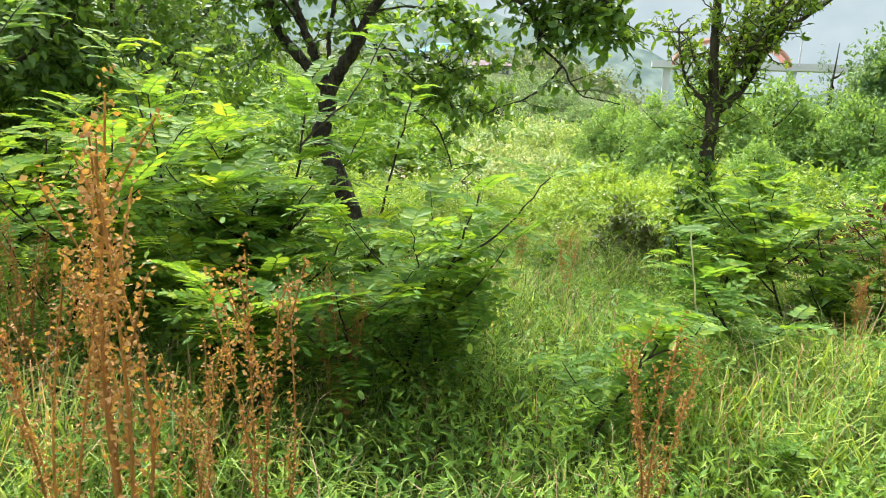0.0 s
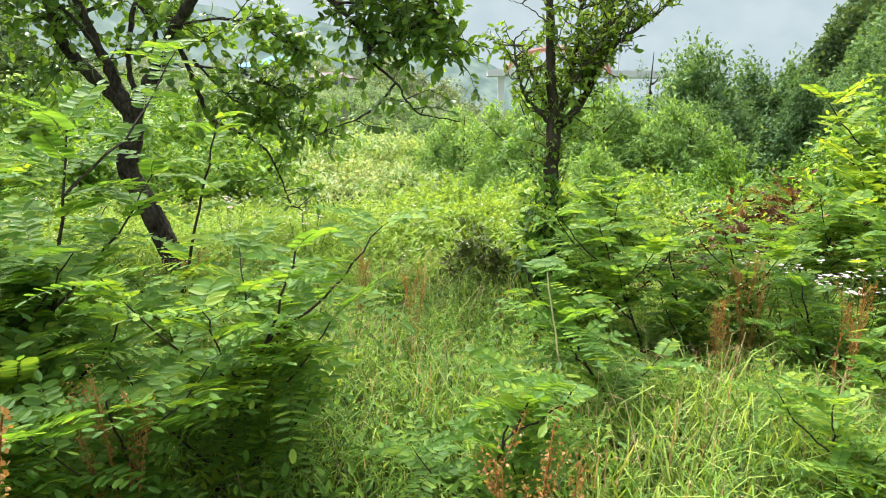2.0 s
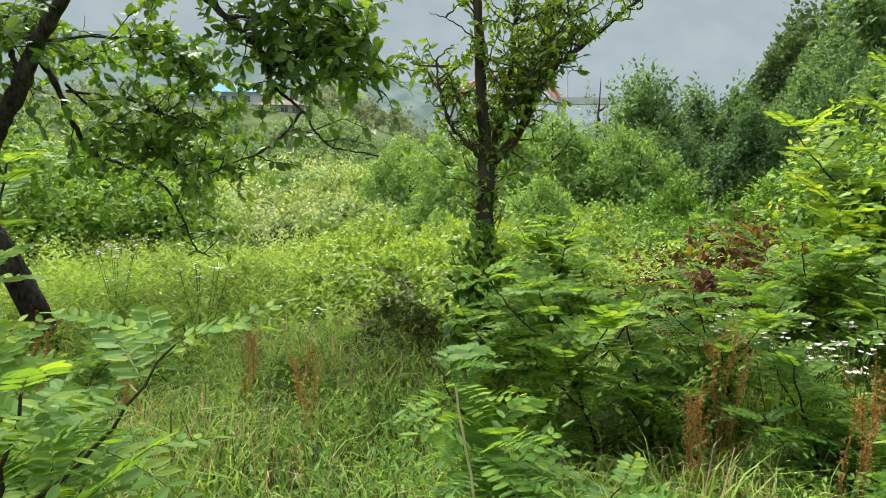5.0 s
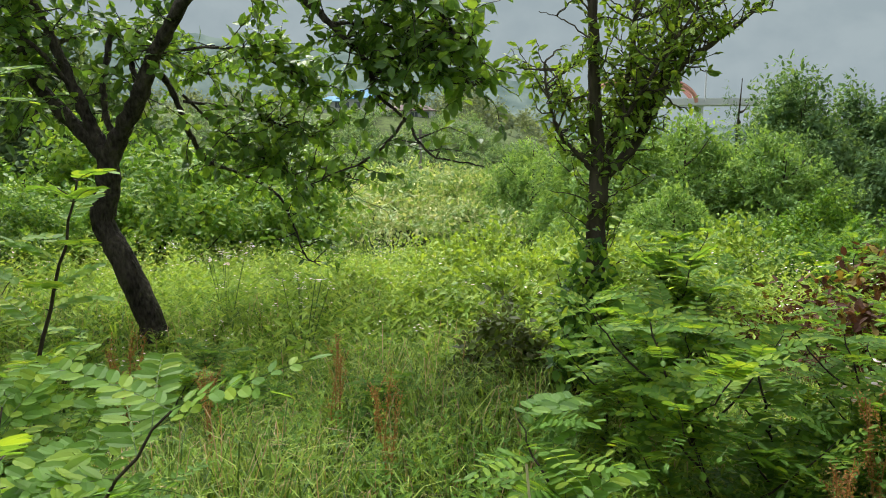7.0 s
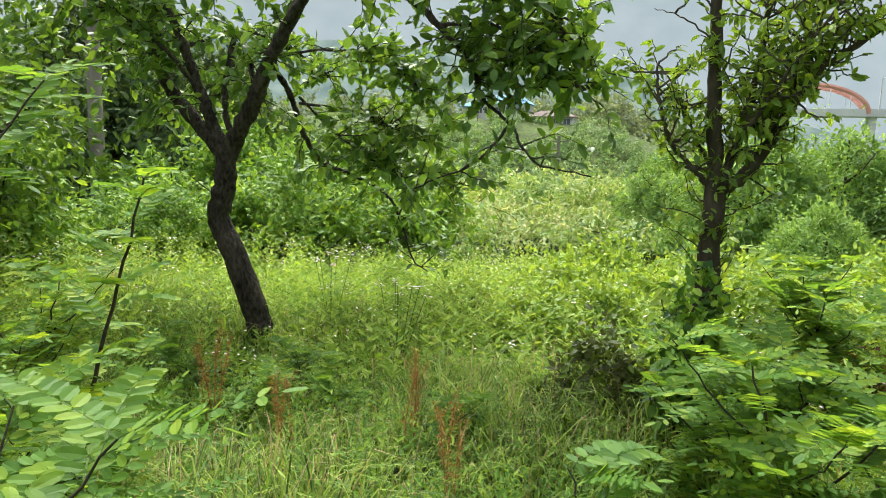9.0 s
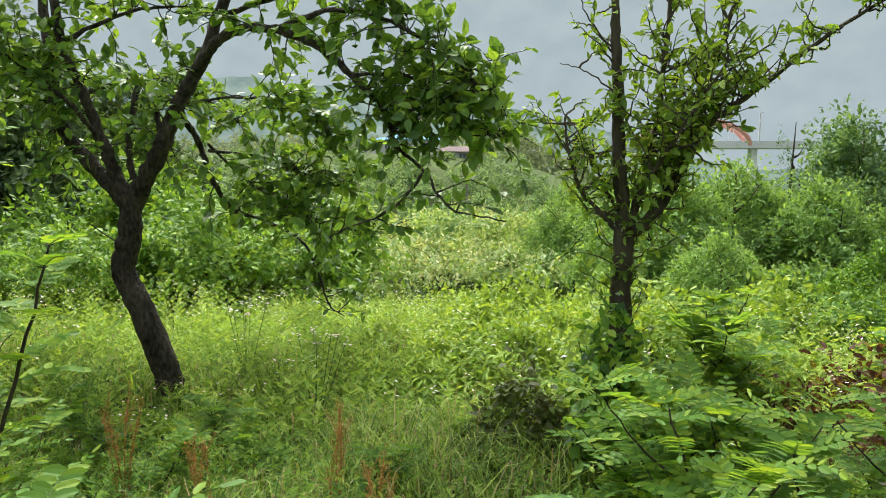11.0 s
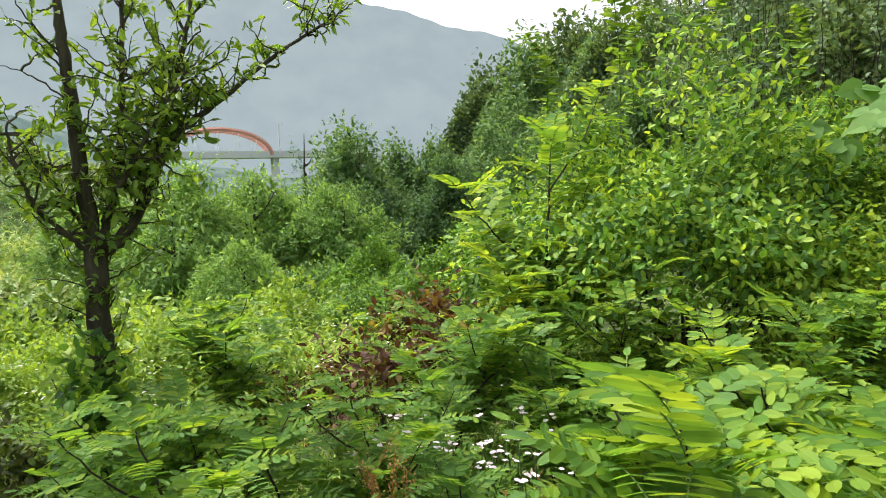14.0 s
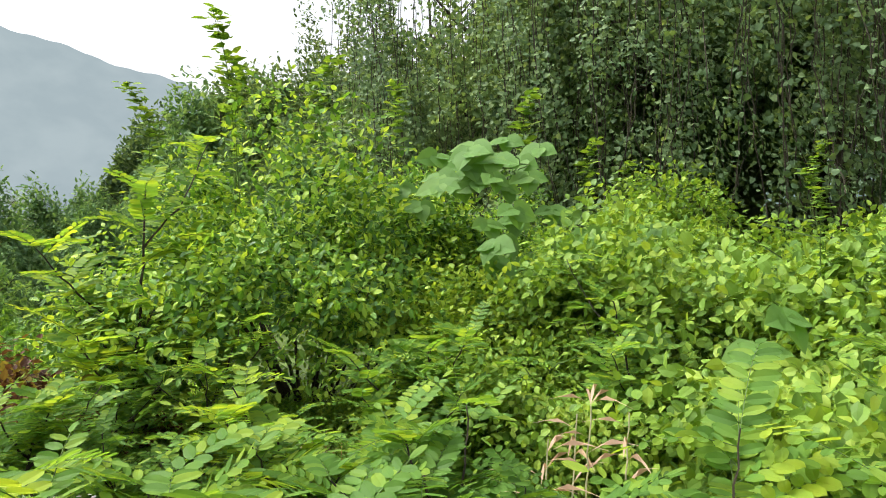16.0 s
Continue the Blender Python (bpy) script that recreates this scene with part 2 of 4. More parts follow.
def lobed_shape():
    """A broad heart-shaped kudzu leaflet."""
    V = np.array([(0, 0, 0), (0, 0.45, -0.03), (0, 1, -0.12), (-0.28, -0.08, 0.03), (-0.48, 0.22, 0.05), (-0.36, 0.6, 0.02),
                  (0.28, -0.08, 0.03), (0.48, 0.22, 0.05), (0.36, 0.6, 0.02)])
    F = np.array([(0, 1, 3), (1, 4, 3), (1, 5, 4), (1, 2, 5), (0, 6, 1), (1, 6, 7), (1, 7, 8), (1, 8, 2)])
    return V, F


def spread(template, places, forward, normal, size):
    """Copies of a small shape: y along forward, z along normal."""
    V, F = template
    f = forward / (np.linalg.norm(forward, axis=1)[:, None] + 1e-9)
    s = np.cross(f, normal); s /= np.linalg.norm(s, axis=1)[:, None] + 1e-9
    u = np.cross(s, f)
    W = places[:, None] + size[:, None, None] * (V[None, :, 0:1] * s[:, None] + V[None, :, 1:2] * f[:, None] + V[None, :, 2:3] * u[:, None])
    G = F[None] + (np.arange(len(places)) * len(V))[:, None, None]
    return W.reshape(-1, 3), G.reshape(-1, 3)


def unit(a):
    return a / (np.linalg.norm(a, axis=-1, keepdims=True) + 1e-9)


# ---- ground ----


def smooth(a, b, x):
    t = np.clip((x - a) / (b - a), 0, 1)
    return t * t * (3 - 2 * t)


def level(x, y):
    """Height of the land: a nearly flat terrace, a valley, a far slope with fields."""
    x, y = np.asarray(x, float), np.asarray(y, float)
    z = -0.08 * smooth(4, 8, y) - 1.6 * smooth(8, 20, y) - 6.5 * smooth(26, 75, y)
    z = z + 16.5 * smooth(85, 155, y) * smooth(30, -25, x) + 9 * smooth(150, 420, y)
    z = z - 1.3 * smooth(-4, -11, x) * smooth(30, 15, y)
    z = z + 2.2 * smooth(10, 26, x) * smooth(60, 30, y) + 5 * smooth(-2, -40, y)
    return z + 0.05 * np.sin(1.3 * x + 0.4) * np.cos(1.1 * y)


def clearing(x, y):
    """Growth is thin and low before the persimmon trunk."""
    return 1 - 0.8 * np.exp(-((x + 0.95) ** 2 / 0.7 + (y - 7.3) ** 2 / 1.0))


def make_ground():
    a = np.linspace(-1, 1, 150)
    ax = np.sinh(a * 6.2) / np.sinh(6.2) * 1400
    X, Y = np.meshgrid(ax, ax + 6, indexing="ij")
    Z = level(X, Y)
    n = len(ax)
    i, j = np.meshgrid(np.arange(n - 1), np.arange(n - 1), indexing="ij")
    F = np.stack([i * n + j, (i + 1) * n + j, (i + 1) * n + j + 1, i * n + j + 1], -1).reshape(-1, 4)
    ob = part("ground", np.stack([X, Y, Z], -1).reshape(-1, 3), F, SOIL, smooth=True)
    tagged(ob, "green meadow soil falling to a valley", "ground", kind="structure")


make_ground()


def ridge(name, material, dist, stops, label):
    """A mountain skyline: stops of bearing and elevation, in degrees."""
    az = np.linspace(-180, 180, 721)
    el = np.interp(az, [s[0] for s in stops], [s[1] for s in stops])
    el = np.convolve(np.pad(el, 12, mode="edge"), np.ones(25) / 25, mode="valid")
    el = el + 0.15 * np.sin(az * 0.9) + 0.08 * np.sin(az * 0.43 + 1) + 0.05 * np.sin(az * 3.1)
    rows = []
    for k in np.linspace(0, 1, 8):
        d = dist * (1 + 0.25 * k)
        z = 1.5 + d * np.tan(np.radians(el)) * k ** 0.8 - 20 * (1 - k)
        rows.append(np.stack([d * np.sin(np.radians(az)), d * np.cos(np.radians(az)), z], -1))
    V = np.concatenate(rows)
    n = len(az)
    i, j = np.meshgrid(np.arange(7), np.arange(n - 1), indexing="ij")
    F = np.stack([i * n + j, i * n + j + 1, (i + 1) * n + j + 1, (i + 1) * n + j], -1).reshape(-1, 4)
    tagged(part(name, V, F, material, smooth=True), label, "mountain", kind="structure")


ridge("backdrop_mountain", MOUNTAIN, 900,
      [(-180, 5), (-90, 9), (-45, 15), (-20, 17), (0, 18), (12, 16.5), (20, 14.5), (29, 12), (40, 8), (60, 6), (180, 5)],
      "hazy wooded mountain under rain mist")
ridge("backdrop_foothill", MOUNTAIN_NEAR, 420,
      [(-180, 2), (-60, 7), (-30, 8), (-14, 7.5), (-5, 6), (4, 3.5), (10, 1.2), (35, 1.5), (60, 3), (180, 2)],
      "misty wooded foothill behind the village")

# ---- foliage builders ----


def foliage(count, size, radii, clumps, seed, width=0.5, low=-0.35, shape=None, clump_size=0.32):
    """Leaves in uneven clumps over an ellipsoid, hollow inside, thin below."""
    r = np.random.default_rng(seed)
    d = unit(r.normal(size=(clumps, 3)))
    d[:, 2] = np.where(d[:, 2] < low, -d[:, 2] * 0.6, d[:, 2])
    c = d * (0.55 + 0.5 * r.random((clumps, 1)))
    which = r.integers(0, clumps, count)
    p = c[which] + unit(r.normal(size=(count, 3))) * clump_size * (0.6 + 0.8 * r.random((clumps, 1)))[which] * r.random((count, 1)) ** 0.45
    p = p * np.array(radii)
    p[:, 2] += radii[2] * 0.95
    p[:, 2] *= 0.82 + 0.22 * np.sin(2.3 * p[:, 0] / radii[0] + seed) + 0.16 * np.sin(5.1 * p[:, 1] / radii[1] + 2 * seed)
    keep = p[:, 2] > 0.02
    p = p[keep]; k = len(p)
    out = unit(p - np.array([0, 0, radii[2] * 0.8]))
    fwd = unit(out * 0.6 + r.normal(size=(k, 3)) * 0.7 + np.array([0, 0, -0.25]))
    nrm = unit(out * 0.5 + r.normal(size=(k, 3)) * 0.45 + np.array([0, 0, 0.9]))
    return spread(shape or blade_shape(width), p, fwd, nrm, size * (0.6 + 0.7 * r.random(k)))


def twigs(radii, count, seed, base=0.02):
    r = np.random.default_rng(seed)
    out = []
    for _ in range(count):
        d = unit(r.normal(size=3)); d[2] = abs(d[2]) * 0.8 + 0.25
        end = d * np.array(radii) * (0.7 + 0.35 * r.random()) + np.array([0, 0, radii[2] * 0.5])
        mid = end * np.array([0.4, 0.4, 0.6]) + r.normal(0, 0.06, 3) * radii[0]
        P = bend([(r.normal(0, 0.05), r.normal(0, 0.05), -0.1), mid, end], 4)
        out.append(tube(P, np.linspace(base, base * 0.2, len(P)), 4))
    return join(out)


def make_bush(name, label, radii, count, size, material, seed, stem=STEM, clumps=40, width=0.5, stems=9, shape=None, category="bush", group="", base=0.02, clump_size=0.32):
    ob = thing(name, label, category, group)
    tagged(part("stem", *twigs(radii, stems, seed, base), stem, ob), kind="stuff" if stems > 12 else "")
    part("foliage", *foliage(count, size, radii, clumps, seed + 1, width, shape=shape, clump_size=clump_size), material, ob)
    return ob


def set_at(ob, x, y, turn=0.0, scale=1.0, sink=0.03, tilt=0.0):
    ob.matrix_basis = place(x, y, turn, scale, sink, tilt)
    return ob


def place(x, y, turn=0.0, scale=1.0, sink=0.03, tilt=0.0):
    return pose(x, y, float(level(x, y)) - sink, tilt, 0, turn) @ Matrix.Scale(scale, 4)


def pinnate(base, direction, length, pairs, r, leaflet=0.045, sag=0.35):
    """One compound leaf: a sagging rachis with paired leaflets and one at the tip."""
    d = unit(np.asarray(direction, float))
    side = np.cross(d, (0, 0, 1.0)); side = unit(side)
    s = np.linspace(0, 1, pairs + 2)
    P = np.asarray(base) + d * (s * length)[:, None] + np.array([0, 0, -1.0]) * (sag * length * s ** 2)[:, None]
    up = unit(np.cross(side, d))
    here = P[1:-1]
    tang = unit(np.gradient(P, axis=0))[1:-1]
    tone = leaflet * (0.8 + 0.35 * np.sin(np.pi * np.linspace(0.2, 0.9, pairs)))
    fl = unit(side + tang * 0.35 + up * 0.1 + r.normal(0, 0.07, (pairs, 3)))
    fr = unit(-side + tang * 0.35 + up * 0.1 + r.normal(0, 0.07, (pairs, 3)))
    places_ = np.concatenate([here, here, P[-1:]])
    fwd = np.concatenate([fl, fr, unit(P[-1:] - P[-2:-1])])
    nrm = np.tile(up, (len(places_), 1)) + r.normal(0, 0.15, (len(places_), 3))
    size = np.concatenate([tone, tone, [leaflet]]) * (0.9 + 0.2 * r.random(len(places_)))
    return (places_, fwd, nrm, size), P


def make_locust(label, height, lean, branches, seed, leaf_length=0.33, leaflet=0.057, group="locust saplings"):
    """A thorny locust sapling: dark leaning stem, side shoots, long pinnate leaves."""
    r = np.random.default_rng(seed)
    ob = thing("locust_sapling", label, "sapling", group)
    lean = np.array([lean[0], lean[1], 0.0])
    main = bend([(0, 0, -0.1), lean * 0.3 + (0, 0, height * 0.35), lean * 0.7 + (0, 0, height * 0.7), lean + (0, 0, height)], 6, 0.006)
    wood = [tube(main, np.linspace(0.013, 0.004, len(main)), 5)]
    leaves, ribs = [], []

    def dress(line, start):
        for k in range(start, len(line)):
            for _ in range(1 if r.random() < 0.3 else 2):
                a = r.random() * 2 * np.pi
                d = np.array([np.cos(a), np.sin(a), -0.25 + 0.9 * r.random() + 0.5 * k / len(line)])
                L = leaf_length * (0.65 + 0.55 * r.random())
                data, P = pinnate(line[k], d, L, int(r.integers(6, 10)), r, leaflet * (0.8 + 0.4 * r.random()), 0.1 + 0.35 * r.random())
                leaves.append(data)
                ribs.append(tube(P, 0.0016, 3))

    dress(main, len(main) // 5)
    for b in range(branches):
        k = int(len(main) * (0.15 + 0.65 * r.random()))
        a = b * 2.4 + r.random()
        L = height * (0.26 + 0.24 * r.random())
        o = np.array([np.cos(a), np.sin(a), 0.0])
        line = bend([main[k], main[k] + o * L * 0.5 + (0, 0, L * 0.4), main[k] + o * L * 0.85 + (0, 0, L * 0.85)], 5, 0.005)
        wood.append(tube(line, np.linspace(0.007, 0.0025, len(line)), 4))
        dress(line, 2)
    spikes = []
    for k in range(40):
        q = main[r.integers(0, len(main))]
        a = r.random() * 6.28
        spikes.append(tube([q, q + np.array([np.cos(a), np.sin(a), 0.3]) * 0.022], [0.003, 0.0004], 4))
    part("stem", *join(wood + spikes), STEM, ob, "dark thorny stem")
    cat = [np.concatenate(c) for c in zip(*leaves)]
    part("foliage", *spread(oval_shape(0.46, 0.04), *cat), LOCUST, ob)
    tagged(part("leaf_stalk", *join(ribs), GREEN_STEM, ob), kind="stuff")
    return ob


# ---- persimmon tree with drooping branch ----


def make_tree(name, label, limbs, leaf_size, leaf_width, material, bark, seed, twig_count, twig_length, skip=0.3, droop=-0.1, leaf_gap=0.035, upward=0.3, bare=()):
    """limbs: (points, first radius, last radius, leafiness)."""
    r = np.random.default_rng(seed)
    ob = thing(name, label, "tree")
    wood, thin, P_, F_, N_, S_ = [], [], [], [], [], []
    for pts, r0, r1, leafy in limbs:
        line = bend(pts, 7, 0.004)
        rad = np.linspace(r0, r1, len(line)) * (1 + 0.05 * np.sin(np.arange(len(line)) * 1.9) + 0.05 * r.normal(size=len(line)))
        wood.append(tube(line, np.maximum(rad, 0.002), 10 if r0 > 0.03 else 6))
        length = np.linalg.norm(np.diff(line, axis=0), axis=1).sum()
        for _ in range(int(twig_count * leafy * length)):
            k = int(len(line) * (skip + (1 - skip) * r.random()))
            k = min(k, len(line) - 1)
            d = unit(r.normal(size=3) * np.array([1, 1, 0.6]) + np.array([0, 0, upward]))
            L = twig_length * (0.4 + 0.9 * r.random())
            mid = line[k] + d * L * 0.5 + r.normal(0, 0.03, 3)
            tw = bend([line[k], mid, line[k] + d * L + np.array([0, 0, droop * L * 1.5])], 5, 0.004)
            thin.append(tube(tw, np.linspace(0.006, 0.0018, len(tw)), 4))
            m = max(3, int(L / leaf_gap))
            u = np.linspace(0.25, 1.0, m) * (len(tw) - 1)
            lo = np.minimum(u.astype(int), len(tw) - 2)
            at = tw[lo] + (tw[lo + 1] - tw[lo]) * (u - lo)[:, None]
            f = unit(d * 0.6 + r.normal(size=(m, 3)) * 0.7 + np.array([0, 0, -0.25]))
            P_.append(at); F_.append(f)
            N_.append(unit(r.normal(size=(m, 3)) * 0.45 + np.array([0, 0, 1.0])))
            S_.append(leaf_size * (0.55 + 0.6 * r.random(m)))
    part("trunk", *join(wood), bark, ob, smooth=True)
    tagged(part("twig", *join(thin), bark, ob), kind="stuff")
    part("crown", *spread(blade_shape(leaf_width, 0.06, 0.12), np.concatenate(P_), np.concatenate(F_), np.concatenate(N_), np.concatenate(S_)), material, ob)
    return ob


make_tree("persimmon_tree", "dark-barked persimmon tree, crooked trunk, broad green leaves", [
    ([(-1.13, 8.0, -0.35), (-1.2, 8.0, 0.0), (-1.27, 8.0, 0.25), (-1.48, 8.0, 0.73), (-1.6, 8.0, 0.97), (-1.54, 8.0, 1.22), (-1.51, 8.0, 1.55)], 0.11, 0.085, 0),
    ([(-1.52, 8.0, 1.45), (-1.84, 8.0, 1.77), (-2.1, 8.02, 2.06), (-2.2, 8.05, 2.41), (-2.28, 8.1, 2.7), (-2.4, 8.2, 3.4)], 0.062, 0.03, 1.1),
    ([(-1.54, 8.0, 1.5), (-1.64, 8.0, 1.7), (-1.75, 8.0, 1.95), (-1.9, 8.0, 2.32), (-2.02, 7.95, 2.66), (-2.1, 7.9, 3.4)], 0.055, 0.03, 1.1),
    ([(-1.5, 8.0, 1.48), (-1.34, 7.95, 1.7), (-1.17, 7.9, 1.92), (-1.03, 7.88, 2.21), (-0.81, 7.85, 2.52), (-0.6, 7.9, 3.1), (-0.5, 8.0, 3.6)], 0.075, 0.03, 0.9),
    ([(-0.9, 7.86, 2.4), (-0.65, 7.72, 2.58), (-0.45, 7.7, 2.67), (-0.19, 7.7, 2.66), (0.11, 7.7, 2.54), (0.32, 7.7, 2.36), (0.57, 7.7, 2.11), (0.61, 7.7, 1.93)], 0.04, 0.016, 1.5),
    ([(0.61, 7.7, 1.95), (0.7, 7.7, 1.84), (0.83, 7.7, 1.73), (1.0, 7.7, 1.5), (1.36, 7.7, 1.42)], 0.016, 0.005, 0.3),
    ([(-0.2, 7.7, 2.66), (0.25, 7.6, 2.75), (0.7, 7.55, 2.62), (1.1, 7.6, 2.35), (1.3, 7.6, 2.1)], 0.02, 0.006, 2.2),
    ([(0.32, 7.7, 2.36), (0.7, 7.75, 2.35), (1.0, 7.8, 2.15), (1.25, 7.8, 1.95)], 0.014, 0.005, 2.2),
    ([(0.57, 7.7, 2.11), (0.85, 7.6, 2.12), (1.1, 7.65, 2.05), (1.3, 7.7, 1.95)], 0.012, 0.005, 2.2),
    ([(0.83, 7.7, 1.73), (0.62, 7.75, 1.5), (0.4, 7.8, 1.4), (0.1, 7.9, 1.28)], 0.012, 0.004, 0.3),
    ([(-1.03, 7.88, 2.2), (-1.2, 8.2, 2.15), (-1.18, 8.4, 1.96), (-1.08, 8.45, 1.64), (-1.15, 8.9, 1.41), (-1.06, 9.3, 1.3), (-0.78, 9.5, 1.1), (-0.62, 9.5, 0.82), (-0.5, 9.5, 0.5), (-0.35, 9.5, 0.4)], 0.03, 0.005, 0.55),
    ([(-1.1, 8.4, 1.9), (-0.75, 8.8, 1.85), (-0.45, 9.0, 1.7), (-0.2, 9.1, 1.6)], 0.012, 0.004, 2.6),
    ([(-1.03, 7.9, 2.2), (-0.7, 8.3, 2.3), (-0.4, 8.7, 2.2), (-0.2, 8.9, 2.0)], 0.014, 0.004, 2.2),
    ([(-1.06, 9.3, 1.3), (-0.6, 9.4, 1.35), (-0.2, 9.3, 1.3), (0.1, 9.2, 1.25)], 0.009, 0.003, 1.4),
    ([(-1.49, 8.0, 1.66), (-1.52, 8.0, 1.85), (-1.51, 8.0, 2.05), (-1.45, 8.05, 2.39), (-1.3, 8.0, 2.2), (-1.2, 7.92, 2.0)], 0.026, 0.02, 0.3),
    ([(-2.15, 8.05, 2.3), (-2.5, 8.3, 2.5), (-2.9, 8.5, 2.45), (-3.3, 8.6, 2.2)], 0.022, 0.006, 1.5),
    ([(-1.84, 8.0, 1.77), (-2.2, 8.3, 1.85), (-2.6, 8.6, 1.8), (-2.9, 8.8, 1.6)], 0.018, 0.005, 0.9),
    ([(-0.7, 7.88, 2.8), (-0.3, 8.1, 3.0), (0.2, 8.0, 3.1), (0.7, 7.8, 3.0)], 0.022, 0.006, 1.6),
    ([(-2.0, 7.95, 2.7), (-1.6, 8.2, 2.95), (-1.2, 8.3, 3.0)], 0.02, 0.006, 1.5),
    ([(-1.75, 8.0, 1.95), (-1.9, 7.7, 2.3), (-2.3, 7.5, 2.6), (-2.7, 7.4, 2.7)], 0.02, 0.006, 2.0),
    ([(-1.9, 8.0, 2.3), (-1.7, 8.5, 2.5), (-1.5, 9.0, 2.4), (-1.3, 9.3, 2.2)], 0.02, 0.006, 2.0),
    ([(-1.1, 8.4, 1.95), (-0.9, 8.7, 1.65), (-0.65, 8.9, 1.45), (-0.4, 9.0, 1.3)], 0.012, 0.004, 2.4),
], 0.108, 0.56, PERSIMMON, BARK, 11, 17, 0.42, leaf_gap=0.033)

make_tree("plum_tree", "upright plum tree with mossy grey bark", [
    ([(2.05, 7.05, -0.35), (2.04, 7.05, 0.4), (2.05, 7.05, 1.0), (2.06, 7.05, 1.43)], 0.07, 0.055, 1.1),
    ([(2.06, 7.05, 1.4), (2.02, 7.05, 1.78), (2.01, 7.05, 2.06), (1.99, 7.05, 2.35), (1.97, 7.05, 2.73), (1.94, 7.05, 3.5)], 0.042, 0.016, 0.25),
    ([(2.06, 7.05, 1.38), (2.14, 7.05, 1.44), (2.25, 7.05, 1.57), (2.34, 7.03, 1.76), (2.44, 7.0, 1.95), (2.65, 7.0, 2.12), (3.0, 7.0, 2.4), (3.3, 7.0, 2.6)], 0.036, 0.006, 1.7),
    ([(2.34, 7.05, 1.76), (2.42, 7.1, 2.1), (2.55, 7.15, 2.5), (2.65, 7.2, 3.1)], 0.022, 0.008, 1.3),
    ([(2.07, 7.05, 1.42), (2.15, 7.1, 1.67), (2.19, 7.1, 1.86), (2.22, 7.1, 2.1), (2.24, 7.1, 2.4), (2.3, 7.1, 3.2)], 0.024, 0.01, 1.3),
    ([(2.04, 7.05, 1.4), (1.95, 7.0, 1.5), (1.84, 7.0, 1.61), (1.77, 6.95, 1.8), (1.74, 6.95, 2.0)], 0.016, 0.006, 1.3),
    ([(2.03, 7.05, 1.5), (1.9, 7.1, 1.75), (1.82, 7.15, 1.95)], 0.01, 0.004, 1.4),
    ([(2.1, 7.05, 1.55), (2.2, 6.95, 1.75), (2.35, 6.9, 2.0), (2.5, 6.85, 2.25)], 0.014, 0.005, 1.6),
    ([(2.02, 7.05, 2.1), (1.85, 7.1, 2.25), (1.7, 7.1, 2.3)], 0.006, 0.002, 0.1),
    ([(2.0, 7.05, 2.3), (1.85, 7.0, 2.5), (1.75, 7.0, 2.7)], 0.006, 0.002, 0.1),
], 0.068, 0.42, TWO, BARK_GREY, 23, 31, 0.24, skip=0.2, upward=0.6, droop=0.1, leaf_gap=0.02)

# ---- utility pole ----


def make_pole():
    ob = thing("utility_pole", "grey concrete utility pole standing among bushes", "pole")
    x, y = -10.69, 15.97
    z0 = float(level(x, y))
    part("shaft", *tube([(x, y, z0 - 0.3), (x, y, z0 + 3), (x, y, z0 + 6), (x, y, z0 + 10)], [0.19, 0.17, 0.15, 0.12], 20), CONCRETE, ob, smooth=True)
    for k in range(7):
        z = z0 + 2.2 + k * 0.7
        s = 1 if k % 2 else -1
        part("step_bolt", *tube([(x + s * 0.14, y, z), (x + s * 0.3, y, z)], 0.012, 6), CONCRETE, ob)
    part("band", *tube([(x, y, z0 + 3.3), (x, y, z0 + 3.42)], 0.185, 20), GREY_ROOF, ob, "dark steel band")


make_pole()

# ---- saplings round the path ----
kinds = [make_locust("young locust sapling with light green paired leaflets", 1.05, (0.3, 0.1), 6, 31),
         make_locust("bushy locust sapling with dark leaning stem", 1.25, (0.45, -0.1), 8, 32),
         make_locust("low spreading locust sapling in tall grass", 0.75, (0.4, 0.05), 3, 33),
         make_locust("tall locust sapling with fresh yellow-green tips", 1.5, (0.25, 0.2), 7, 34),
         make_locust("dense locust sapling with overlapping leaves", 0.95, (-0.2, 0.25), 10, 35, 0.25, 0.05),
         make_locust("near locust sapling with very large soft leaflets", 1.12, (0.25, 0.1), 3, 36, 0.42, 0.076),
         make_locust("thin young locust with small pale leaves", 1.55, (0.35, 0.15), 0, 37, 0.24, 0.048)]
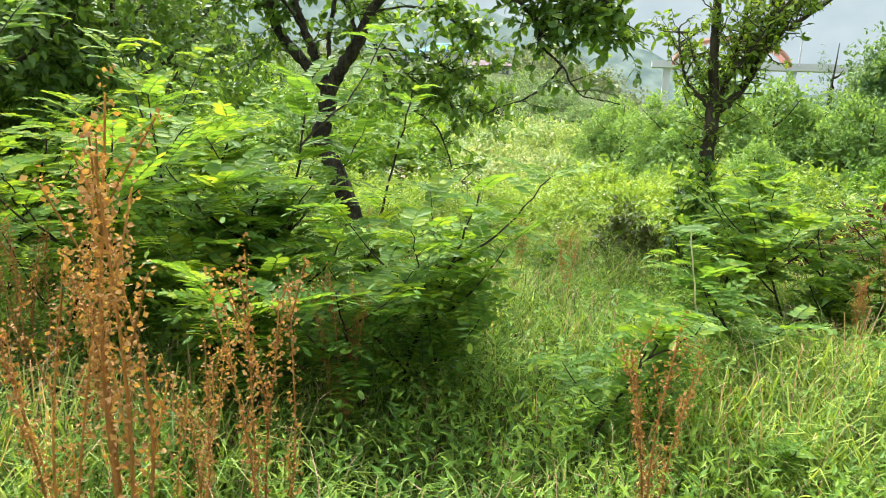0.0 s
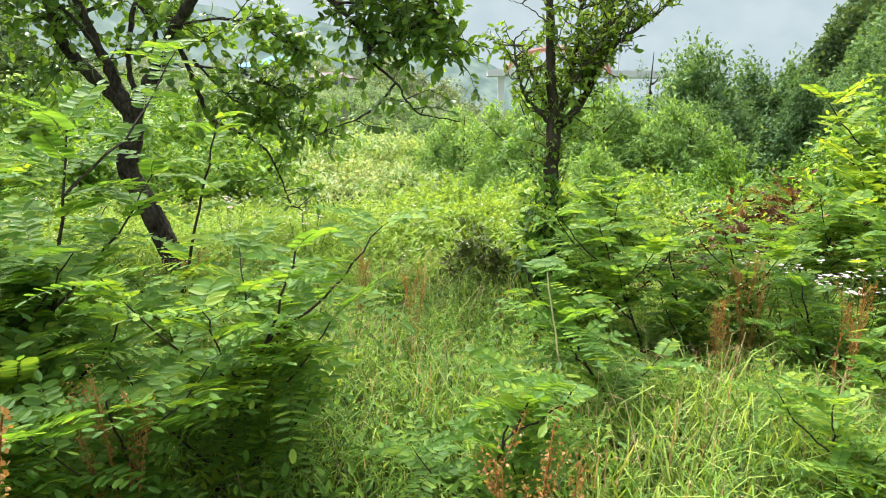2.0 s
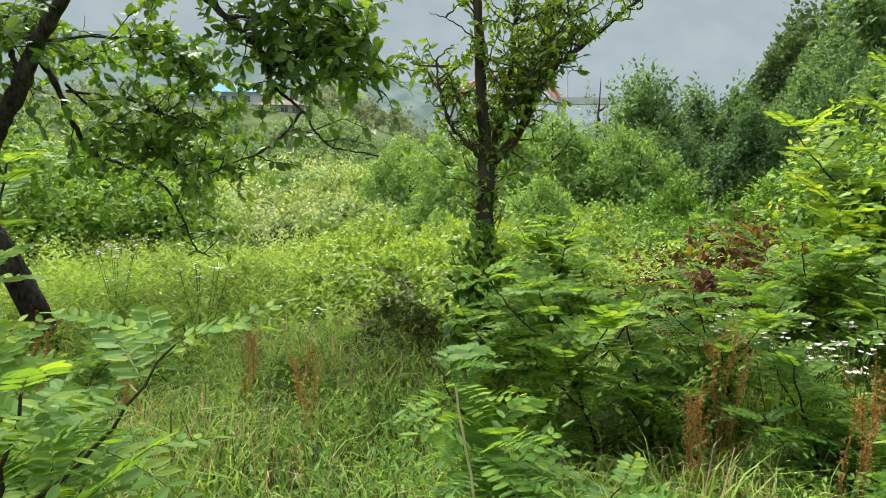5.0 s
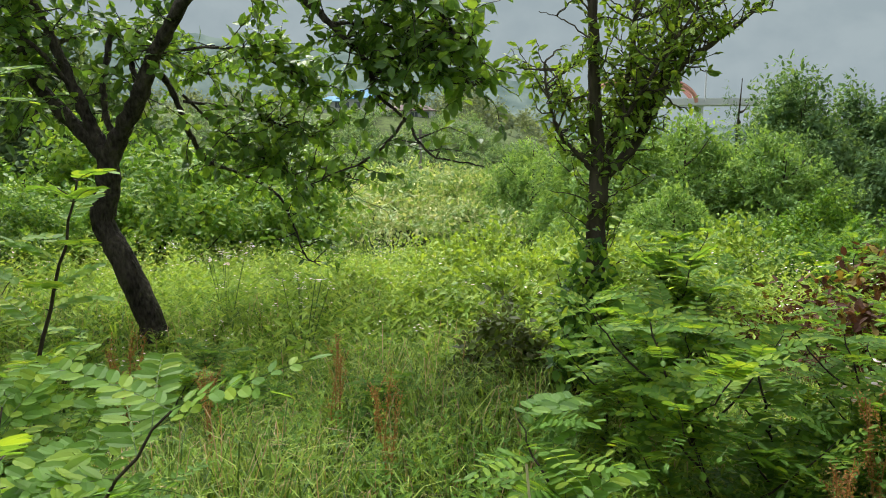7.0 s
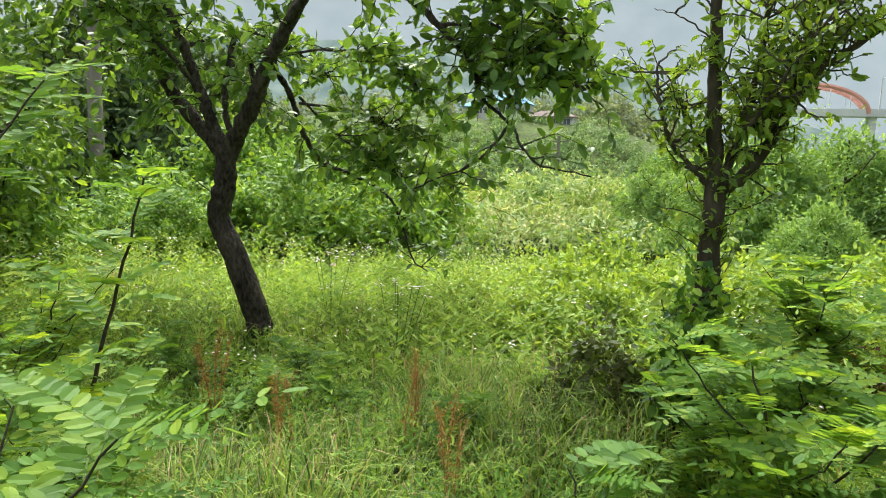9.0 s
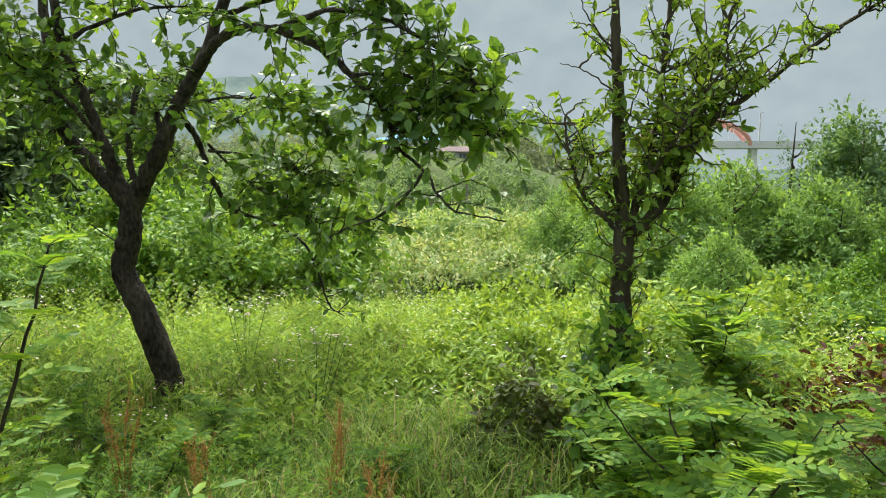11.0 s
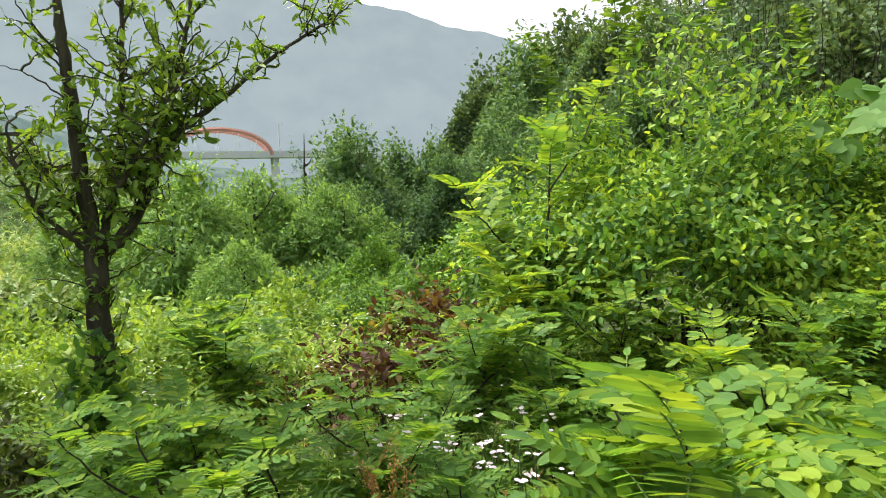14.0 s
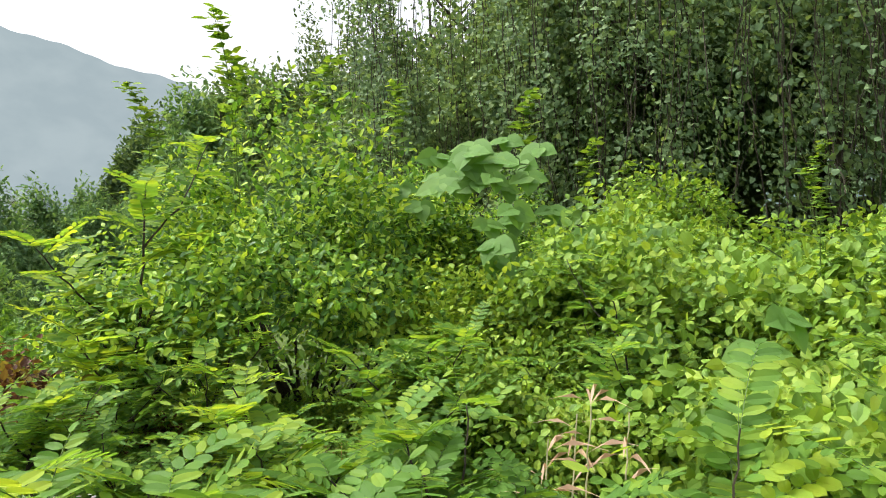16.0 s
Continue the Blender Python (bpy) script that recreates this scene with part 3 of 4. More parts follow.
spots = [(0.42, 4.1, 0, 1, 0.85), (1.3, 3.9, 10, 2, 0.75), (0.35, 4.5, 20, 0, 0.72), (-0.2, 4.1, 40, 3, 0.98), (4.85, 7.5, 0, 3, 1.45), (-0.75, 4.3, 120, 3, 0.95),
         (-0.5, 4.2, 200, 4, 1.05), (-0.1, 4.9, 80, 1, 0.7), (-1.2, 3.9, 0, 1, 1.1), (-1.2, 4.7, 300, 4, 1.2), (-1.7, 5.2, 60, 3, 1.0), (-0.7, 5.3, 150, 0, 1.0),
         (-2.1, 4.4, 90, 1, 1.15), (-1.4, 5.9, 20, 1, 0.9), (-2.5, 5.5, 250, 4, 1.15), (-3.0, 6.3, 10, 1, 1.0), (-1.9, 3.4, 30, 3, 1.0),
         (2.15, 4.85, 180, 2, 1.15), (2.5, 5.65, 175, 1, 0.9), (2.8, 5.9, 190, 0, 1.15), (3.3, 5.9, 170, 1, 0.85),
         (3.3, 4.6, 0, 0, 0.95), (3.7, 6.7, 200, 4, 1.0), (3.4, 5.4, 150, 0, 0.95), (4.1, 5.9, 100, 1, 0.8),
         (3.9, 4.6, 200, 1, 0.85), (4.5, 5.0, 60, 4, 1.0), (3.1, 3.7, 45, 2, 1.1), (2.15, 6.4, 170, 4, 0.85),
         (3.6, 7.5, 30, 0, 0.9), (4.4, 7.2, 310, 1, 0.85), (4.9, 6.2, 20, 0, 0.9), (3.6, 3.9, 100, 2, 1.15), (4.3, 3.9, 0, 4, 1.0), (3.5, 4.3, 60, 4, 1.05),
         (5.4, 5.5, 240, 4, 1.0), (4.9, 3.2, 20, 2, 1.2), (5.7, 3.6, 10, 0, 1.1), (4.2, 4.3, 190, 2, 1.15), (4.6, 4.4, 250, 0, 0.9),
         (2.9, 8.0, 10, 4, 0.9), (4.0, 8.6, 60, 1, 0.8), (3.3, 9.4, 90, 0, 0.9), (5.0, 8.2, 180, 4, 0.9), (4.9, 7.0, 330, 1, 1.1),
         (0.9, 6.3, 70, 2, 0.6), (0.2, 6.8, 190, 2, 0.6), (-0.5, 7.4, 280, 2, 0.55), (1.0, 7.3, 30, 2, 0.5), (-3.4, 4.6, 100, 3, 1.1), (-0.3, 6.3, 20, 2, 0.7), (-0.9, 6.9, 200, 2, 0.7),
         (6.3, 4.4, 45, 3, 0.85), (6.0, 2.6, 120, 1, 1.1), (-1.4, 3.0, 50, 4, 1.0), (5.9, 5.0, 70, 2, 1.2), (-0.1, 4.95, 20, 6, 0.95), (3.4, 4.3, 40, 5, 0.92), (3.75, 4.0, 30, 5, 0.9), (-3.6, 7.4, 0, 6, 1.1), (4.3, 3.5, 200, 5, 0.95), (-0.95, 3.55, 200, 2, 1.0), (2.75, 4.1, 200, 0, 0.75), (-0.1, 3.55, 100, 2, 0.75), (3.15, 4.0, 330, 5, 0.85), (0.45, 3.75, 200, 5, 0.68), (0.1, 3.4, 90, 5, 0.66), (0.7, 4.05, 150, 5, 0.6), (-0.3, 3.6, 20, 5, 0.72), (1.55, 4.0, 60, 2, 0.55), (1.9, 3.75, 330, 2, 0.45)]
used = set()
for x, y, turn, k, s in spots:
    if k in used:
        copy_thing(kinds[k], place(x, y, turn, s))
    else:
        set_at(kinds[k], x, y, turn, s)
        used.add(k)

# ---- bushes and thickets ----
thicket = make_bush("bramble_thicket", "tall bramble thicket with dense dark green leaves", (1.9, 1.7, 1.15), 36000, 0.064, BRAMBLE, 51, clumps=150, stems=30, clump_size=0.2)
set_at(thicket, 6.6, 7.8, 0, 1.1)
copy_thing(thicket, place(9.4, 9.2, 120, 0.95))
copy_thing(thicket, place(8.1, 7.1, 60, 0.78))
heap = make_bush("vine_thicket", "sprawling heap of lime green climbing vine", (2.0, 1.8, 0.95), 30000, 0.066, VINE, 53, GREEN_STEM, clumps=150, stems=24, width=0.62, clump_size=0.2)
set_at(heap, 8.4, 5.0, 0, 1.0)
for x, y, a, s in ((7.5, 3.5, 80, 1.05), (9.5, 3.3, 160, 1.3), (10.5, 5.8, 220, 1.2), (6.9, 5.4, 300, 0.75), (8.4, 1.4, 20, 1.2), (11, 2.2, 70, 1.35), (6.3, 6.4, 140, 0.5)):
    copy_thing(heap, place(x, y, a, s))
rust = make_bush("withered_bush", "half-dead bush with rust brown leaves", (0.75, 0.6, 0.4), 2600, 0.06, RUSTY, 55, clumps=40)
set_at(rust, 3.95, 8.0, 0, 1.25)
copy_thing(rust, place(4.9, 8.5, 90, 1.0))
copy_thing(rust, place(3.3, 7.6, 40, 0.6))
brown = make_bush("brown_shrub", "low shrub with dull brown-green leaves", (0.42, 0.4, 0.42), 1100, 0.075, BROWN, 57, clumps=22, clump_size=0.3)
set_at(brown, 1.55, 7.4, 0, 0.85)
copy_thing(brown, place(1.85, 7.2, 70, 0.7))
copy_thing(brown, place(1.3, 7.2, 160, 0.5))
foot = make_bush("ivy_clump", "dark leafy climber round the foot of the plum tree", (0.3, 0.3, 0.55), 1800, 0.07, BRAMBLE, 58, clumps=36, width=0.6)
set_at(foot, 2.05, 7.0, 0)
low = make_bush("meadow_shrub", "leafy light green meadow shrub", (0.65, 0.6, 0.42), 3600, 0.055, BRIGHT, 59, GREEN_STEM, clumps=60)
set_at(low, 1.6, 8.6, 0)
for x, y, a, s in ((1.2, 9.6, 40, 1.1), (2.6, 9.2, 90, 1.2), (2.2, 10.6, 130, 1.3), (0.5, 11.2, 200, 1.1), (3.6, 10.8, 250, 1.4), (0.9, 8.9, 20, 0.8), (1.3, 10.6, 300, 1.2), (-0.2, 10.0, 170, 0.8), (1.9, 9.6, 10, 1.0), (0.3, 12.4, 60, 1.1), (1.8, 12.0, 220, 1.3), (-1.4, 11.6, 90, 0.9), (4.3, 8.0, 20, 0.85), (5.0, 8.7, 150, 0.95), (3.4, 8.3, 70, 0.7)):
    copy_thing(low, place(x, y, a, s))
shrub = make_bush("green_shrub", "dense bright green shrub at the meadow edge", (1.3, 1.2, 1.0), 15000, 0.075, BUSH, 61, clumps=110, clump_size=0.22)
set_at(shrub, -4.4, 13.2, 0, 1.4)
for x, y, a, s in ((-6.0, 13.6, 50, 1.2), (-4.0, 16.2, 90, 1.2), (-7.2, 15.6, 140, 1.25), (-5.2, 16.2, 200, 1.4), (-9.3, 12.8, 20, 0.7), (-4.8, 11.4, 260, 0.6),
                   (-7.4, 11.2, 300, 0.55), (-9.0, 10.2, 30, 1.2), (-5.4, 8.6, 110, 0.65), (-7.0, 8.4, 160, 1.4), (-6.4, 5.6, 10, 1.0),
                   (7.4, 12.6, 60, 0.65), (5.6, 13.5, 20, 0.7), (9.2, 14.5, 100, 0.8)):
    copy_thing(shrub, place(x, y, a, s))
topped = make_bush("clipped_bush", "small round dark green bush", (0.8, 0.75, 0.45), 3600, 0.07, DEEP, 63, clumps=60)
set_at(topped, -0.35, 17.5, 0, 0.85)
copy_thing(topped, place(-2.0, 19.2, 80, 0.8, -0.2))
copy_thing(topped, place(-3.4, 18.6, 150, 0.8, -0.2))
golden = make_bush("golden_bush", "round bush with yellowing leaves", (1.2, 1.2, 0.95), 4200, 0.09, BRIGHT, 65, clumps=60)
set_at(golden, -4.7, 19.4, 0, 0.95)
pale = make_bush("blossoming_shrub", "wide shrub covered with pale cream blossom", (2.2, 2.0, 1.0), 6500, 0.14, PALE, 67, clumps=110, width=0.35, clump_size=0.22)
set_at(pale, -2.6, 24.0, 0, 1.25)
for x, y, a, s in ((0.8, 24.5, 60, 1.2), (-5.8, 26, 130, 1.3), (-0.6, 29, 200, 1.4), (-3.5, 31, 20, 1.4)):
    copy_thing(pale, place(x, y, a, s))

# ---- trees of the middle distance ----


def make_wood_tree(name, label, height, spread_, count, size, material, seed, clumps=70, width=0.5, trunk_share=0.3, clump_size=0.24, shape=None):
    r = np.random.default_rng(seed)
    ob = thing(name, label, "tree")
    top = height * 0.93
    wood = [tube(bend([(0, 0, -0.3), (0.05 * height * r.normal() * 0.3, 0, height * 0.4), (0, 0, top)], 6), np.linspace(height * 0.022, 0.015, 13), 7)]
    for k in range(9):
        a, z = k * 2.4, height * (0.25 + 0.06 * k)
        d = np.array([np.cos(a), np.sin(a), 0.55]) * spread_ * (0.9 - 0.05 * k)
        ln = bend([(0, 0, z), d * 0.5 + (0, 0, z), d + (0, 0, z + 0.2)], 4)
        wood.append(tube(ln, np.linspace(height * 0.009, 0.008, len(ln)), 5))
    part("trunk", *join(wood), BARK_GREY, ob, smooth=True)
    V, F = foliage(count, size, (spread_, spread_, height * (1 - trunk_share) / 2), clumps, seed + 5, width, low=-0.8, shape=shape, clump_size=clump_size)
    V = V + np.array([0, 0, height * trunk_share])
    part("crown", V, F, material, ob)
    return ob


willow = make_wood_tree("light_tree", "feathery light green tree beyond the meadow", 4.2, 2.0, 13000, 0.17, SOFT, 71, 120, 0.34, 0.1)
set_at(willow, 3.4, 21.0)
for x, y, a, s in ((5.6, 22.5, 50, 0.95), (1.6, 24.5, 100, 0.8), (7.6, 21.0, 150, 0.85), (4.4, 17.2, 220, 0.55)):
    copy_thing(willow, place(x, y, a, s))
misty = make_wood_tree("misty_tree", "soft green tree paled by drizzle", 7.0, 2.6, 13000, 0.26, MIST, 73, 120, 0.42, 0.12)
set_at(misty, 11.5, 31, 0, 0.85)
for x, y, a, s in ((15, 33, 40, 0.9), (8.5, 36, 80, 0.7), (13.5, 27, 130, 0.7), (10.2, 27, 10, 0.6), (17, 28, 60, 0.85), (20, 34, 110, 1.0), (6.0, 38, 180, 0.6), (23, 34, 70, 1.5), (27, 37, 20, 1.7), (19.5, 30, 200, 0.9), (15, 23.5, 230, 0.75), (11.5, 18.5, 20, 0.5), (17, 19.5, 60, 0.85), (15.8, 22.5, 10, 0.75)):
    copy_thing(misty, place(x, y, a, s))
spire = make_wood_tree("conifer", "slender young conifer above the bushes", 7.2, 0.8, 3000, 0.16, MIST, 75, 60, 0.25, 0.1, 0.2)
set_at(spire, 9.9, 33.6, 0, 0.95)
deep = make_wood_tree("dark_tree", "dark green broadleaf tree at the wood edge", 9.0, 3.2, 15000, 0.3, DEEP, 77, 130, 0.5, 0.12)
set_at(deep, 22, 40, 0, 1.0)
for x, y, a, s in ((26, 46, 40, 1.4), (31, 42, 80, 1.5), (27, 36, 120, 1.2), (34, 36, 160, 1.4), (23, 58, 200, 1.1), (30, 54, 240, 1.4), (38, 48, 280, 1.5), (24, 30, 10, 1.0),
                   (-14, 20, 10, 0.85), (-18, 23, 60, 1.0), (-11.5, 23, 110, 0.65), (-22, 19, 160, 1.1), (-15, 27, 210, 0.8), (-9.5, 19.5, 30, 0.42), (-14.8, 14, 250, 0.75), (-11.0, 9.5, 300, 0.62), (-9.0, 7.0, 20, 0.5)):
    copy_thing(deep, place(x, y, a, s))

near = make_wood_tree("side_tree", "small dark tree with hanging leaves beside the terrace", 3.6, 1.3, 6000, 0.1, PERSIMMON, 79, 70, 0.5, 0.25)
set_at(near, -5.7, 8.2)
copy_thing(near, place(-3.9, 5.9, 120, 1.0))
copy_thing(near, place(-4.8, 7.0, 30, 1.15))
copy_thing(near, place(-3.2, 7.0, 200, 0.85))

# ---- vine-hung wood ----
hung = make_wood_tree("vine_hung_tree", "dark woodland tree draped with climbing vines", 9.5, 3.0, 24000, 0.17, DEEP, 81, 110, 0.42, 0.08, 0.2)
set_at(hung, 16.5, 9.5, 0, 1.0)
for x, y, a, s in ((17.5, 13.5, 60, 1.05), (18, 5.5, 120, 1.0), (16, 2.0, 200, 0.95), (20, 17.5, 260, 1.1), (22, 9, 20, 1.3), (22, 3, 70, 1.3), (23, 14, 140, 1.3), (16.5, -2, 30, 1.0), (25, 21, 90, 1.2), (22, 24, 10, 1.05), (27, 6, 50, 1.3), (27, 13, 10, 1.4), (26, 0, 80, 1.3), (20.5, 6.5, 0, 1.1), (19.5, 11.5, 45, 1.1), (19, -1, 45, 1.1)):
    copy_thing(hung, place(x, y, a, s))


def make_curtain(seed):
    """Vines hanging in strands from the wood edge."""
    r = np.random.default_rng(seed)
    ob = thing("hanging_vine", "curtain of hanging vines over dark wood", "vine", "hanging vines")
    ropes, P_, F_, N_, S_ = [], [], [], [], []
    for _ in range(26):
        x, y = r.normal(0, 0.5), r.normal(0, 0.75)
        top, bottom = 4.5 + 3.5 * r.random(), 0.6 + 2.4 * r.random()
        line = bend([(x, y, top), (x + r.normal(0, 0.15), y + r.normal(0, 0.15), (top + bottom) / 2), (x + r.normal(0, 0.12), y + r.normal(0, 0.2), bottom)], 8, 0.02)
        ropes.append(tube(line, 0.008, 4))
        m = 190
        bunch = line[r.integers(0, len(line), 9)]
        at = bunch[r.integers(0, 9, m)] + r.normal(0, 0.13, (m, 3)) * [1, 1, 1.5]
        P_.append(at)
        F_.append(unit(r.normal(size=(m, 3)) * 0.6 + np.array([-0.5, -0.2, -0.5])))
        N_.append(unit(r.normal(size=(m, 3)) * 0.5 + np.array([-0.8, -0.3, 0.6])))
        S_.append(0.072 * (0.5 + 0.9 * r.random(m)))
    part("vine_stem", *join(ropes), BARK_GREY, ob)
    part("foliage", *spread(lobed_shape(), *[np.concatenate(q) for q in (P_, F_, N_, S_)]), DRAPE, ob)
    return ob


curtain = make_curtain(83)
set_at(curtain, 13.2, 9.6)
for x, y, a, s in ((13.6, 7.6, 30, 1.05), (14.2, 11.6, 200, 1.1), (13.2, 3.6, 40, 1.0), (14.0, 13.6, 10, 1.1), (12.9, 5.3, 90, 1.1), (12.6, 3.5, 20, 1.0), (12.5, 1.8, 130, 1.0), (15.0, 8.6, 250, 1.2), (15.2, 4.0, 60, 1.2), (15.6, 15.6, 30, 1.2), (13.6, -0.4, 50, 1.0)):
    copy_thing(curtain, place(x, y, a, s))

# ---- kudzu over the thicket ----


def make_kudzu(label, count, spread_, seed, size=0.2):
    r = np.random.default_rng(seed)
    ob = thing("kudzu_vine", label, "vine", "kudzu vines")
    line = bend(np.cumsum(np.vstack([[0, 0, 0], r.normal(0, spread_ * 0.35, (6, 3)) * [1, 1, 0.5]]), 0), 5, 0.01)
    part("vine_stem", *tube(line, 0.006, 5), GREEN_STEM, ob)
    V, F = lobed_shape()
    shared = mesh_of("leaf", V, F, KUDZU)
    for _ in range(count):
        at = r.normal(0, spread_, 3) * [1, 1, 0.6]
        for k in (-1, 0, 1):
            lf = new("leaf", shared)
            lf.parent = ob
            facing = r.uniform(-95, 0) if k == -1 else facing
            lf.matrix_basis = pose(*at, r.uniform(25, 75), 0, facing) @ pose(0, 0, 0, 0, 0, 180 + 75 * k + r.uniform(-12, 12)) @ Matrix.Scale(size * r.uniform(0.75, 1.2), 4)
    return ob


for x, y, z, n, s, label in ((7.4, 6.3, 2.1, 26, 0.3, "kudzu vine with broad heart-shaped leaves"), (7.35, 5.75, 1.5, 14, 0.28, "kudzu vine with broad drooping leaves"),
                             (7.5, 5.2, 1.05, 8, 0.26, "kudzu vine over the lime green thicket"), (6.8, 4.1, 0.85, 5, 0.25, "kudzu vine trailing over the thicket"),
                             (8.3, 4.3, 1.15, 8, 0.28, "kudzu vine over the thicket crest")):
    make_kudzu(label, n, s, int(x * 100), 0.19).matrix_basis = pose(x, y, z)

# ---- shoots rising from the thicket ----


def make_shoot(height, seed):
    r = np.random.default_rng(seed)
    ob = thing("bramble_shoot", "upright fresh green bramble shoot", "shoot", "bramble shoots")
    line = bend([(0, 0, -0.8), (0.02, 0, 0), (r.normal(0, 0.05), r.normal(0, 0.05), height * 0.6), (r.normal(0, 0.12), r.normal(0, 0.12), height)], 7)
    part("stem", *tube(line, np.linspace(0.008, 0.002, len(line)), 5), GREEN_STEM, ob)
    m = int(height * 120)
    at = line[r.integers(5, len(line), m)] + r.normal(0, 0.04, (m, 3))
    a = r.random(m) * 6.28
    f = np.stack([np.cos(a), np.sin(a), 0.1 + 0.3 * r.random(m)], -1)
    part("foliage", *spread(blade_shape(0.55), at, f, np.tile([0, 0, 1.0], (m, 1)) + r.normal(0, 0.3, (m, 3)), 0.12 * (0.6 + 0.6 * r.random(m))), VINE, ob)
    return ob


shoot = make_shoot(0.9, 91)
shoot.matrix_basis = pose(6.4, 8.45, 2.6) @ Matrix.Scale(1.2, 4)
for x, y, z, a, s in ((7.2, 8.1, 2.5, 90, 0.95), (7.7, 7.6, 2.35, 200, 0.9), (8.5, 6.6, 2.0, 30, 1.05), (5.5, 8.3, 2.2, 300, 0.8), (8.8, 6.1, 1.75, 40, 0.8), (5.95, 7.7, 2.4, 160, 0.7),
                      (8.2, 5.3, 1.6, 10, 0.5), (9.2, 4.2, 1.85, 100, 0.5), (7.3, 3.8, 1.55, 250, 0.45), (8.9, 5.8, 1.7, 50, 0.6), (7.9, 4.6, 1.5, 310, 0.4)):
    copy_thing(shoot, pose(x, y, z, 0, 0, a) @ Matrix.Scale(s / 1.2, 4))

# ---- grass and meadow ----


def make_blades(name, label, n, xr, yr, height, width, material, seed, lean=0.45, thin_far=True):
    r = np.random.default_rng(seed)
    x = r.uniform(*xr, n)
    y = yr[0] + (yr[1] - yr[0]) * (r.random(n) ** 1.3 if thin_far else r.random(n))
    patch = 0.65 + 0.35 * np.sin(1.7 * x + 0.8 * y) * np.cos(0.9 * x - 1.9 * y) + 0.15 * np.sin(5.1 * x + 1) * np.sin(4.3 * y)
    away = np.min([np.hypot(x - cx, y - cy) for cx, cy in ((1.3, 1.2), (1.5, 2.2), (1.75, 3.0), (2.2, 3.1), (2.6, 2.85))], axis=0)
    h = height * (0.45 + 0.75 * r.random(n)) * patch * np.clip(0.35 + away, 0.35, 1.0) * clearing(x, y)
    a = r.random(n) * 2 * np.pi
    d = np.stack([np.cos(a), np.sin(a)], -1) * (lean * (0.3 + r.random(n)) * h)[:, None]
    s = np.stack([-np.sin(a), np.cos(a)], -1) * (width * (0.6 + 0.8 * r.random(n)))[:, None]
    z = level(x, y)
    base = np.stack([x, y], -1)
    V = np.zeros((n, 7, 3))
    for k, (out, up, wide) in enumerate(((0, 0, 1), (0.22, 0.5, 0.85), (0.62, 0.88, 0.6))):
        V[:, 2 * k, :2], V[:, 2 * k + 1, :2] = base + d * out - s * wide, base + d * out + s * wide
        V[:, 2 * k, 2] = V[:, 2 * k + 1, 2] = z + h * up - (0.02 if k == 0 else 0)
    V[:, 6, :2] = base + d * 1.15
    V[:, 6, 2] = z + h * (0.98 - 0.35 * r.random(n) * lean)
    T = np.array([(0, 1, 3), (0, 3, 2), (2, 3, 5), (2, 5, 4), (4, 5, 6)])
    F = (T[None] + (np.arange(n) * 7)[:, None, None]).reshape(-1, 3)
    return tagged(part(name, V.reshape(-1, 3), F, material), label, "grass", kind="stuff")


make_blades("grass", "tall wet meadow grass with leaning blades", 120000, (-4.5, 6.5), (1.0, 10.5), 0.40, 0.0042, GRASS, 101, 1.0)
make_blades("meadow_grass", "light green meadow grass beyond the trees", 60000, (-9, 7), (8.0, 24), 0.42, 0.009, WEED, 102, 0.5, False)
make_blades("dry_grass", "straw-coloured grass stalks among the green", 9000, (-3.5, 5.5), (2.2, 9.5), 0.52, 0.0022, STRAW, 103, 0.5)
make_blades("side_grass", "rough grass behind and beside the path", 60000, (-9, 12), (-6, 3), 0.35, 0.007, GRASS, 104, 0.4, False)


def make_weeds(name, label, n, xr, yr, height, leaf, material, seed):
    """Leafy upright weeds, too many to count."""
    r = np.random.default_rng(seed)
    x, y = r.uniform(*xr, n), r.uniform(*yr, n)
    h = height * (0.5 + 0.7 * r.random(n)) * clearing(x, y)
    per = 14
    u = np.tile(np.linspace(0.15, 1, per), (n, 1))
    at = np.stack([np.repeat(x, per), np.repeat(y, per), (level(x, y)[:, None] + u * h[:, None]).ravel()], -1)
    at[:, :2] += r.normal(0, 0.012, (n * per, 2))
    a = np.tile(np.arange(per) * 2.4, n) + np.repeat(r.random(n) * 6.28, per)
    f = np.stack([np.cos(a), np.sin(a), 0.55 + 0 * a], -1)
    V, F = spread(simple_shape(0.32), at, f, np.tile([0, 0, 1.0], (n * per, 1)) + r.normal(0, 0.3, (n * per, 3)), leaf * (1.15 - 0.7 * u.ravel()) * (0.7 + 0.6 * r.random(n * per)))
    tagged(part(name, V, F, material), label, "weeds", kind="stuff")
    return np.stack([x, y, level(x, y) + h], -1)


tips = make_weeds("meadow_weeds", "leafy fleabane weeds standing in the meadow", 5200, (-6, 4.5), (7.2, 20), 0.66, 0.12, WEED, 111)
make_weeds("undergrowth", "mixed leafy undergrowth between the saplings", 8000, (-4, 7), (2.4, 9), 0.34, 0.075, BUSH, 112)
r = np.random.default_rng(113)
heads = tips[r.random(len(tips)) < 0.3]
heads = np.repeat(heads, 3, 0) + r.normal(0, 0.05, (len(heads) * 3, 3)) * [1, 1, 0.4]
disc = (np.array([(0, 0, 0.1)] + [(np.cos(a), np.sin(a), 0) for a in np.arange(8) * np.pi / 4]), np.array([(0, k + 1, (k + 1) % 8 + 1) for k in range(8)]))
m = len(heads)
